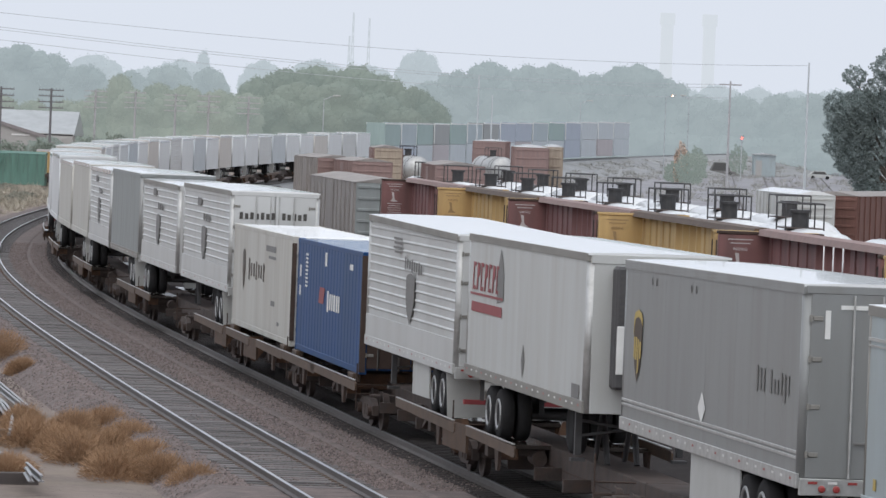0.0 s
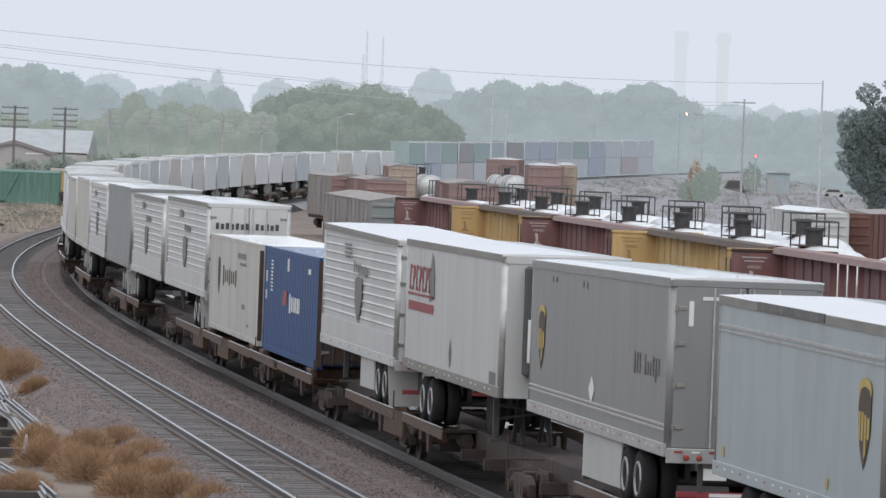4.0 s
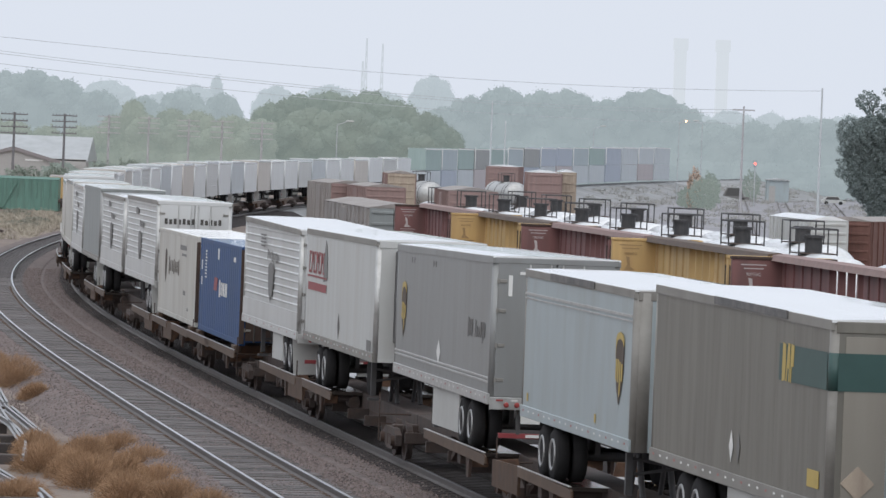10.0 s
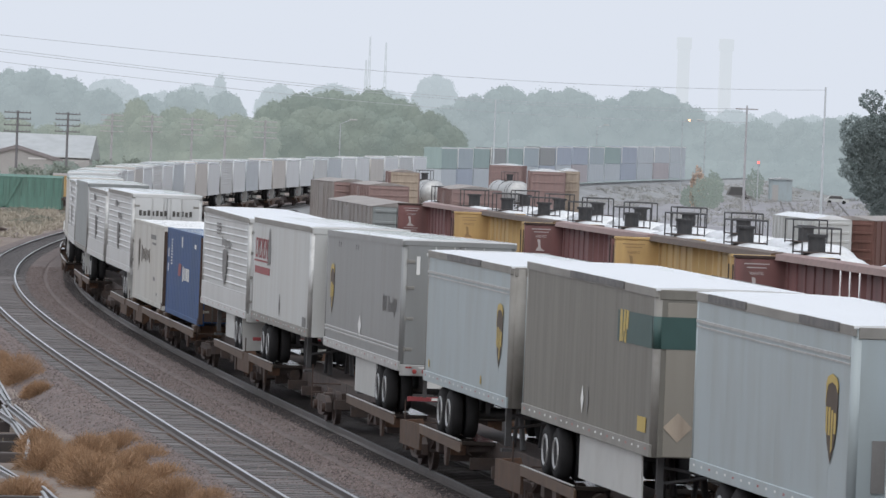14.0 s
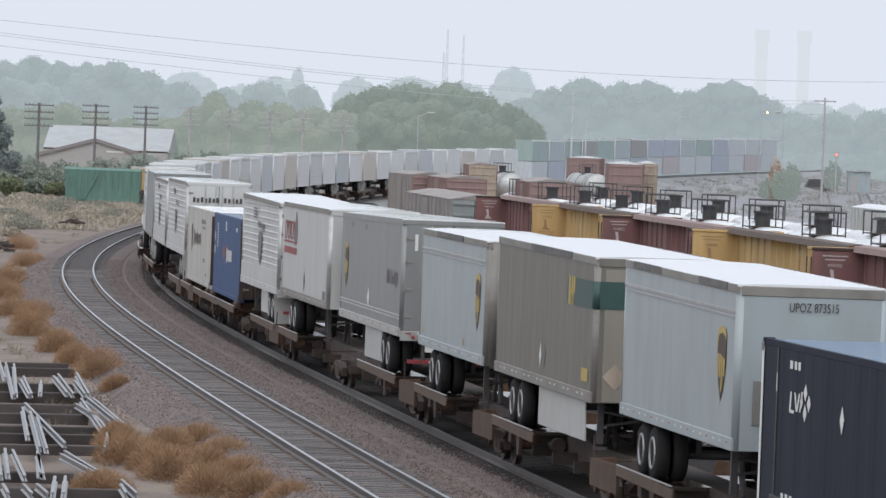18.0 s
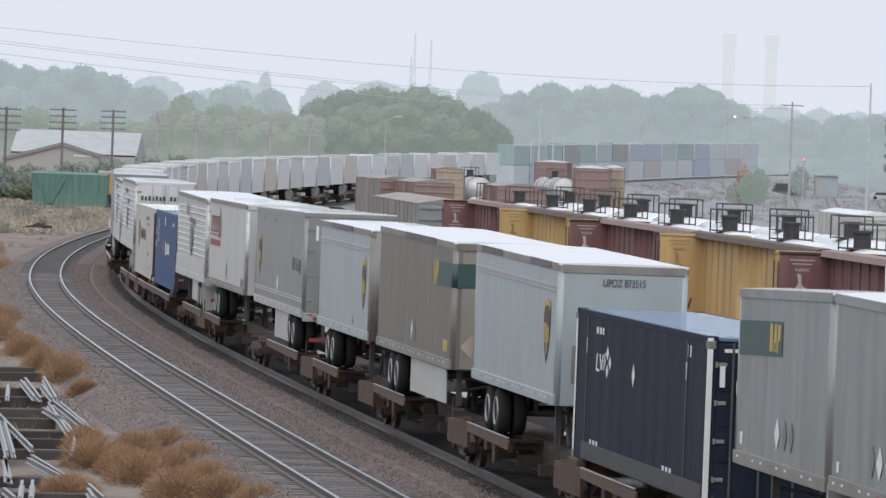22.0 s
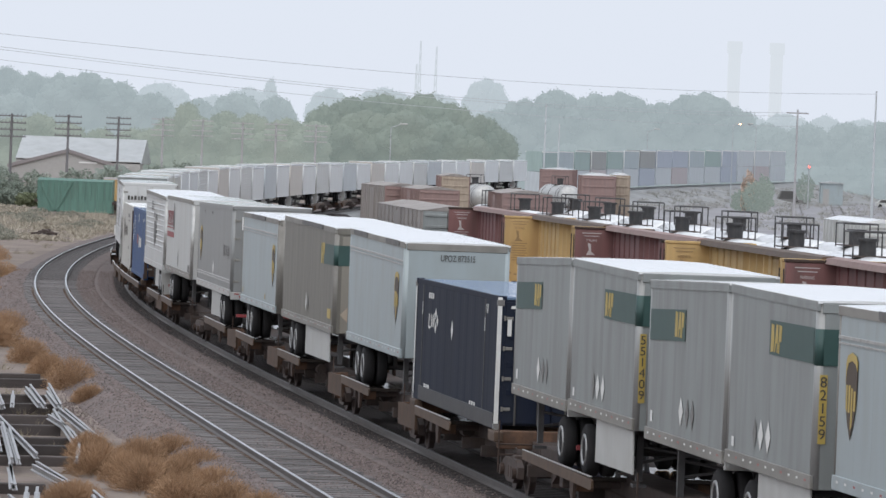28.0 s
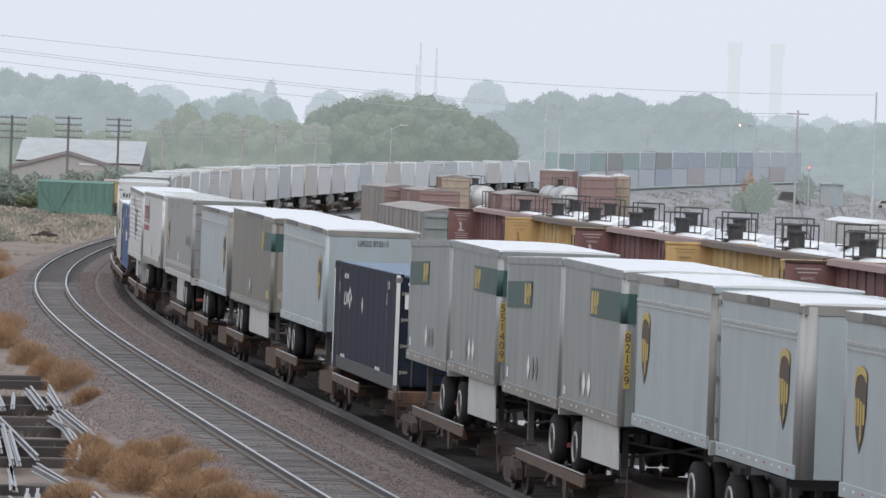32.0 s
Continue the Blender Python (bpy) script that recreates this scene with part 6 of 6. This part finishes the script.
from_lists("dry_grass", v, f, M["pale_tuft"], "dry weeds of the far yard, paled for haze", "grass", kind="stuff")


def leaf_cloud(verts, faces, rng, cx, cy, cz, rx, ry, rz, n, size):
    """Small leaf clumps on and in a lumpy crown."""
    d = rng.normal(0, 1, (n, 3))
    d /= np.linalg.norm(d, axis=1)[:, None]
    ph = np.array([cx, cy, cz]) * 0.37
    lump = 0.84 + 0.10 * np.sin(d[:, 0] * 5.1 + ph[0]) * np.cos(d[:, 2] * 4.3 + ph[1]) + 0.09 * np.sin(d[:, 0] * 9.7 + d[:, 2] * 8.3 + ph[2] + ph[0])
    p = np.array([cx, cy, cz]) + d * np.array([rx, ry, rz]) * (lump * rng.uniform(0.35, 1.0, n) ** 0.4)[:, None]
    a, b = rng.normal(0, 1, (n, 3)), rng.normal(0, 1, (n, 3))
    a *= (size * rng.uniform(0.5, 1.2, n) / np.linalg.norm(a, axis=1))[:, None]
    b *= (size * rng.uniform(0.4, 0.9, n) / np.linalg.norm(b, axis=1))[:, None]
    k = len(verts)
    verts += [tuple(q) for q in np.stack((p - a, p + b, p + a, p - b), 1).reshape(-1, 3).tolist()]
    faces += [(k + 4 * i, k + 4 * i + 1, k + 4 * i + 2, k + 4 * i + 3) for i in range(n)]


def tree(label, x, y, base, lumps, n, size, mat="leaf", limbs=True):
    """lumps: (dx, dz, rx, rz) of the crown over the foot."""
    t = thing("tree", label, "tree")
    b = bmesh.new()
    top = max(l[1] for l in lumps)
    tube(b, (0, 0, -0.5), (0, 0, base + top * 0.6), 0.35, 0.12, 9)
    for dx, dz, rx, rz in lumps:
        tube(b, (0, 0, base + dz * 0.35), (dx, 0.3, base + dz), 0.14, 0.04, 6)
    part("trunk", b, M["bark"], t)
    v, f = [], []
    for dx, dz, rx, rz in lumps:
        leaf_cloud(v, f, rng, dx, 0, base + dz, rx, rx, rz, int(n * rx * rz), size)
    me = bpy.data.meshes.new("crown")
    me.from_pydata(v, [], f)
    me.materials.append(M[mat])
    c = new("crown", me)
    c.parent = t
    t.matrix_world = pose(x, y, 0)
    return t


random.seed(11)
crown = []
while len(crown) < 60:
    dx, dz = random.uniform(-7, 7), random.uniform(-7.4, 7.4)
    q = (dx / 7.1) ** 2 + (dz / 7.3) ** 2 + 0.5 * max(0.0, -dx / 7.1) * max(0.0, dz / 7.3)
    if q < 0.84:
        r = random.uniform(1.1, 1.8) * (1.25 - 0.45 * q)
        crown.append((dx, 8.9 + dz, r * 1.15, r))
crown += [(0.5, 12.8, 1.7, 1.6), (2.2, 14.2, 1.8, 1.6), (3.8, 15.2, 1.9, 1.6), (-2.2, 11.4, 1.6, 1.5), (5.2, 15.6, 2.0, 1.6), (-3.8, 10.0, 1.5, 1.6)]
tree("dull green leafy tree at the edge of the yard", 39.0, 450, 0, crown, 1000, 0.10, "tree_leaf")
tree("dull green leafy tree beside the warehouse", -55.4, 560, 0, ((0.0, 8.6, 2.2, 2.2), (1.5, 5.4, 2.0, 1.8), (-2.2, 10.4, 2.4, 2.4), (2.3, 2.6, 2.2, 1.8), (-3.0, 4.0, 3.4, 3.0), (0.8, 7.0, 1.8, 1.6), (-0.4, 3.4, 2.4, 2.2), (-4.2, 8.0, 2.6, 2.6)), 800, 0.15, "tree_leaf")
for x, y, hh, w in ((-50.0, 560, 2.4, 2.0), (-47.0, 566, 1.9, 2.0), (-52.8, 556, 2.2, 2.2), (-44.8, 640, 2.6, 2.6), (-55.5, 800, 3.2, 4.0), (-49.8, 800, 3.6, 3.0), (38.4, 800, 4.6, 2.6), (36.0, 806, 3.0, 1.6), (57.0, 1010, 5.5, 2.2)):
    v, f = [], []
    leaf_cloud(v, f, rng, x, y, hh * 0.42, w, w, hh * 0.62, 2200, 0.17)
    # shrubs from 800 m on glow with the painted haze colour
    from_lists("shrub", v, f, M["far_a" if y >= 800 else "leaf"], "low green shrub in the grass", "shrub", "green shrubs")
for x, y, hh, w, mat in ((37.0, 804, 6.2, 1.3, "russet"), (39.4, 806, 5.6, 2.0, "far_a"), (37.8, 803, 4.2, 2.2, "far_a"), (-53.5, 548, 2.6, 1.8, "weed"), (-50.8, 545, 1.8, 1.6, "weed"), (-48.6, 548, 1.6, 1.8, "leaf"), (-46.4, 545, 1.3, 1.5, "weed"), (-55.6, 545, 1.6, 2.0, "leaf"), (-49.4, 590, 3.4, 2.4, "leaf"), (-45.6, 596, 3.8, 2.6, "leaf"), (-42.0, 600, 3.9, 2.2, "leaf"), (-53.0, 590, 3.6, 2.6, "leaf"), (-39.6, 640, 4.4, 2.6, "leaf"), (-37.0, 650, 5.0, 2.4, "leaf"), (-36.2, 655, 3.6, 2.8, "weed")):
    v, f = [], []
    leaf_cloud(v, f, rng, x, y, hh * 0.4, w, w, hh * 0.62, 2000, 0.16)
    from_lists("shrub", v, f, M[mat], {"russet": "russet autumn shrub by the far road", "weed": "pale yellow-green weedy shrub", "leaf": "low green shrub in the grass", "far_a": "grey-green shrub by the far road"}[mat], "shrub", "green shrubs")
for x, y, w in ((-33.0, 403, 1.4), (-30.3, 321, 1.0)):
    t = thing("scrap_pile", "dark scrap iron lying in the weeds", "scrap", "scrap beside the bend")
    for k in range(7):
        a = k * 2.4
        part("scrap_bar", bx(-w * (0.3 + 0.08 * (k % 3)), w * 0.4, -0.12, 0.12, -0.06, 0.08 + 0.03 * (k % 2), 0.015), M["rust_dark"], t).matrix_local = pose(0.35 * w * math.cos(a), 0.5 * math.sin(a), 0.08 + 0.07 * k, 0, 12 * math.sin(a * 1.7), 40 * math.sin(a))
    t.matrix_world = pose(x, y, -0.5)


for _ in range(60):
    y = rng.uniform(350, 560)
    x = line(y - 142)[0] - rng.uniform(6, 26)
    hh, w = rng.uniform(0.4, 1.1), rng.uniform(0.8, 2.0)
    v, f = [], []
    leaf_cloud(v, f, rng, x, y, -0.5 + hh * 0.3, w, w * 2, hh * 0.55, 900, 0.10)
    from_lists("scrub_bush", v, f, M["scrub" if rng.uniform() < 0.6 else "straw"], "low weedy scrub beside the bend", "bush", "scrub at the bend")


def lump(verts, faces, cx, cy, cz, rx, ry, rz, seed):
    """A closed, uneven crown body that fills the gaps behind the leaves."""
    k, m, n = len(verts), 22, 12
    for j in range(n + 1):
        for i in range(m):
            a, e = 2 * math.pi * i / m, math.pi * (j / n - 0.5)
            d = Vector((math.cos(a) * math.cos(e), math.sin(a) * math.cos(e), math.sin(e)))
            f = 0.9 + 0.16 * noise.noise(d * 1.7 + Vector((seed, 0, 0))) + 0.07 * noise.noise(d * 5 + Vector((seed, 9, 0)))
            verts.append((cx + d.x * rx * f, cy + d.y * ry * f, cz + d.z * rz * f))
    for j in range(n):
        for i in range(m):
            faces.append((k + j * m + i, k + j * m + (i + 1) % m, k + (j + 1) * m + (i + 1) % m, k + (j + 1) * m + i))
    return k


def woods(label, mat, crowns, n, size):
    v, f = [], []
    for x, y, top, rx in crowns:
        for q in range(7):
            if q == 0:
                c = (x, y, top * 0.5, rx, rx * 0.7, top * 0.5)
            elif q == 1:
                c = (x + rng.uniform(-1, 1), y - 1, top * 0.25, rx * 1.25, rx * 0.7, top * 0.3)
            else:
                a = math.pi * (q - 1.5) / 5
                c = (x + math.cos(a) * rx * 0.62, y - 1.5 - rng.uniform(0, 1.5), top * (0.62 + 0.22 * math.sin(a)), rx * 0.42, rx * 0.4, top * 0.15)
            seed = float(rng.uniform(0, 90))
            k = lump(v, f, *c, seed)
            pts = np.array(v[k:])
            m = n if q < 2 else n // 3
            e = np.cos(np.pi * (np.arange(len(pts)) // 22 / 12 - 0.5)) + 0.02
            p = pts[rng.choice(len(pts), m, p=e / e.sum())]
            p = p + (p - np.array(c[:3])) * rng.normal(0.01, 0.025, (m, 1)) + rng.normal(0, 0.2, (m, 3))
            a, b = rng.normal(0, 1, (m, 3)), rng.normal(0, 1, (m, 3))
            a *= (size * rng.uniform(0.5, 1.2, m) / np.linalg.norm(a, axis=1))[:, None]
            b *= (size * rng.uniform(0.4, 0.9, m) / np.linalg.norm(b, axis=1))[:, None]
            k = len(v)
            v += [tuple(w) for w in np.stack((p - a, p + b, p + a, p - b), 1).reshape(-1, 3).tolist()]
            f += [(k + 4 * i, k + 4 * i + 1, k + 4 * i + 2, k + 4 * i + 3) for i in range(m)]
    from_lists("backdrop_woods", v, f, M[mat], label, "trees", kind="structure")


# haze is painted into all four belts by their glowing materials
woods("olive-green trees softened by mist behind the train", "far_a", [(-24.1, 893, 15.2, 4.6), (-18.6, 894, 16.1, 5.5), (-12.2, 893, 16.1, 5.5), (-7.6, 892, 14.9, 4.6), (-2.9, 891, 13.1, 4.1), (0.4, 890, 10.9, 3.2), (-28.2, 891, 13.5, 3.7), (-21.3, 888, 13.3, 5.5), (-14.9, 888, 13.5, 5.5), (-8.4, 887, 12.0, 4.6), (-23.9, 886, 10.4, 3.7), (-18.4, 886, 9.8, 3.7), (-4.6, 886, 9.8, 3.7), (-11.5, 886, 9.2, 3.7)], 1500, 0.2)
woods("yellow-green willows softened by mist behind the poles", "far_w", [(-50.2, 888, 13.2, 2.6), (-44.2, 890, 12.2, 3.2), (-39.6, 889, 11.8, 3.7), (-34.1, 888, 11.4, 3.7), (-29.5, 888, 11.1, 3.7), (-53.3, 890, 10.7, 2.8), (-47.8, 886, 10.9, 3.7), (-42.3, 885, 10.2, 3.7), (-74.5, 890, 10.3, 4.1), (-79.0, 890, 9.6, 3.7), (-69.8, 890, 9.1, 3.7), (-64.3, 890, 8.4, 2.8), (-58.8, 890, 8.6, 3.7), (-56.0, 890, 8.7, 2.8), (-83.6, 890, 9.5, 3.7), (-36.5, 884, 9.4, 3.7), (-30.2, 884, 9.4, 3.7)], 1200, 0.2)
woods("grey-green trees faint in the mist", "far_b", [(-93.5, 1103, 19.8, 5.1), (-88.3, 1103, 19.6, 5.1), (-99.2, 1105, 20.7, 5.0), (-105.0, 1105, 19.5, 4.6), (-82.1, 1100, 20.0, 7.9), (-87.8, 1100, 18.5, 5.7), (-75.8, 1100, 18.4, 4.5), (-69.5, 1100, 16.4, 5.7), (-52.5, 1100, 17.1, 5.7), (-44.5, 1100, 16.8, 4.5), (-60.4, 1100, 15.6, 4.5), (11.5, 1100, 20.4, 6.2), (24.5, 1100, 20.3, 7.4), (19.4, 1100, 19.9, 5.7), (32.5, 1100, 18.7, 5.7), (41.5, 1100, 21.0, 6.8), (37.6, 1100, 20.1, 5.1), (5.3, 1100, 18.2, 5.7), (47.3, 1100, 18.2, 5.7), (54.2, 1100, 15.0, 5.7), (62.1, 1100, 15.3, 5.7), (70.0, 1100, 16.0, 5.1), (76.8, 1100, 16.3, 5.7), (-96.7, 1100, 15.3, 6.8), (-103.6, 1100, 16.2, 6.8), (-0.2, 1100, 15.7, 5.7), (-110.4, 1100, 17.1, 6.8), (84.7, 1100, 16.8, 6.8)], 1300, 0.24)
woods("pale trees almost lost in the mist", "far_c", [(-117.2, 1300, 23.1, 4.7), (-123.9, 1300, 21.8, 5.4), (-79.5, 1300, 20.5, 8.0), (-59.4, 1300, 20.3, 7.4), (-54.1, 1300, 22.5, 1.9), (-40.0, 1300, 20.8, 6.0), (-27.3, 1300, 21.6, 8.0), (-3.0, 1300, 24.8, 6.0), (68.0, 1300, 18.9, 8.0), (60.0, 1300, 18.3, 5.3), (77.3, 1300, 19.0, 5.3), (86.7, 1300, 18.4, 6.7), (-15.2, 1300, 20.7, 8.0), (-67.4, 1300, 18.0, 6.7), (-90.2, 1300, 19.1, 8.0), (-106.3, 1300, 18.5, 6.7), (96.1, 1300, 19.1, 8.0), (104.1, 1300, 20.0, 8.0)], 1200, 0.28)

# ---------------------------------------------------------------- ties and stones of the track
TIE = keep("tie", bx(-1.3, 1.3, -0.115, 0.115, -0.36, -0.175, 0.012), M["tie"])
bed = [o for o in bpy.data.objects if o.name == "ballast_bed"][0]
S0, STEP = -32.0, 0.56
for k in range(300):
    s = S0 + STEP * k
    x, y, z, a = line(s)
    share("tie", TIE, bed, pose(x + random.uniform(-0.05, 0.05), y, random.uniform(-0.012, 0.008), 0, random.uniform(-0.5, 0.5), math.degrees(a) + random.uniform(-1, 1)))
# ties under the train take the darker timber to stand for shade
for off, s0, s1, mat in ((0.0, S0 + STEP * 300, 330, "tie"), (MAIN, -60, 300, "timber")):
    b = bmesh.new()
    for s in np.arange(s0, s1, STEP):
        x, y, z, a = line(s, off)
        q = pose(x, y, -0.27, 0, 0, math.degrees(a)) @ Matrix.Diagonal((2.6, 0.23, 0.19, 1))
        vs = [b.verts.new(q @ Vector(c)) for c in ((-0.5, -0.5, -0.5), (0.5, -0.5, -0.5), (0.5, 0.5, -0.5), (-0.5, 0.5, -0.5), (-0.5, -0.5, 0.5), (0.5, -0.5, 0.5), (0.5, 0.5, 0.5), (-0.5, 0.5, 0.5))]
        for fc in ((4, 5, 6, 7), (0, 1, 5, 4), (1, 2, 6, 5), (2, 3, 7, 6), (3, 0, 4, 7)):
            b.faces.new([vs[i] for i in fc])
    tagged(part("far_ties", b, M[mat]), "row of weathered wooden ties", "ties", kind="stuff")
b = bmesh.new()
for s in np.arange(S0, 120, STEP):
    for side in (-0.7525, 0.7525):
        x, y, z, a = line(s, side)
        q = pose(x, y, -0.172, 0, 0, math.degrees(a)) @ Matrix.Diagonal((0.36, 0.18, 0.02, 1))
        vs = [b.verts.new(q @ Vector(c)) for c in ((-0.5, -0.5, 0.5), (0.5, -0.5, 0.5), (0.5, 0.5, 0.5), (-0.5, 0.5, 0.5), (-0.5, -0.5, -0.5), (0.5, -0.5, -0.5))]
        b.faces.new(vs[:4])
        b.faces.new((vs[4], vs[5], vs[1], vs[0]))
tagged(part("tie_plates", b, M["plate"]), "rusty tie plates with spikes", "tie plates", kind="stuff")

OCT = np.array([(1, 0, 0), (0, 1, 0), (-1, 0, 0), (0, -1, 0), (0, 0, 1)], float)
N = 90000
ss = -32 + 190 * rng.uniform(0, 1, N) ** 1.3
pick = rng.uniform(0, 1, N)
off = np.where(pick < 0.24, -rng.uniform(1.2, 3.4, N), np.where(pick < 0.66, rng.uniform(1.2, 3.6, N), np.where(pick < 0.76, rng.uniform(-0.6, 0.6, N), -rng.uniform(3.3, 8.5, N))))
away = np.where(off < 2.24, np.abs(off), np.abs(off - MAIN))
hd = np.interp(ss, LS, lh)
mid = np.stack((np.interp(ss, LS, lx) + off * np.cos(hd), np.interp(ss, LS, ly) + off * np.sin(hd), -0.205 - np.maximum(0, np.minimum(away, 2.95) - 2.1) * 0.458), 1)
v = (mid[:, None] + OCT[None] * rng.uniform(0.016, 0.042, (N, 1, 1)) * rng.uniform(0.6, 1.3, (N, 5, 3))).reshape(-1, 3).tolist()
f = [(5 * i + a, 5 * i + (a + 1) % 4, 5 * i + 4) for i in range(N) for a in range(4)]
from_lists("ballast_stones", v, f, M["stone"], "loose grey and pinkish ballast stones", "stones", kind="stuff")


def motions():
    times = [float(2 * i) for i in range(17)]
    for t, s, length in TRAIN:
        walk(t, [(k, on_line(s + gone(k), length)) for k in times])


motions()
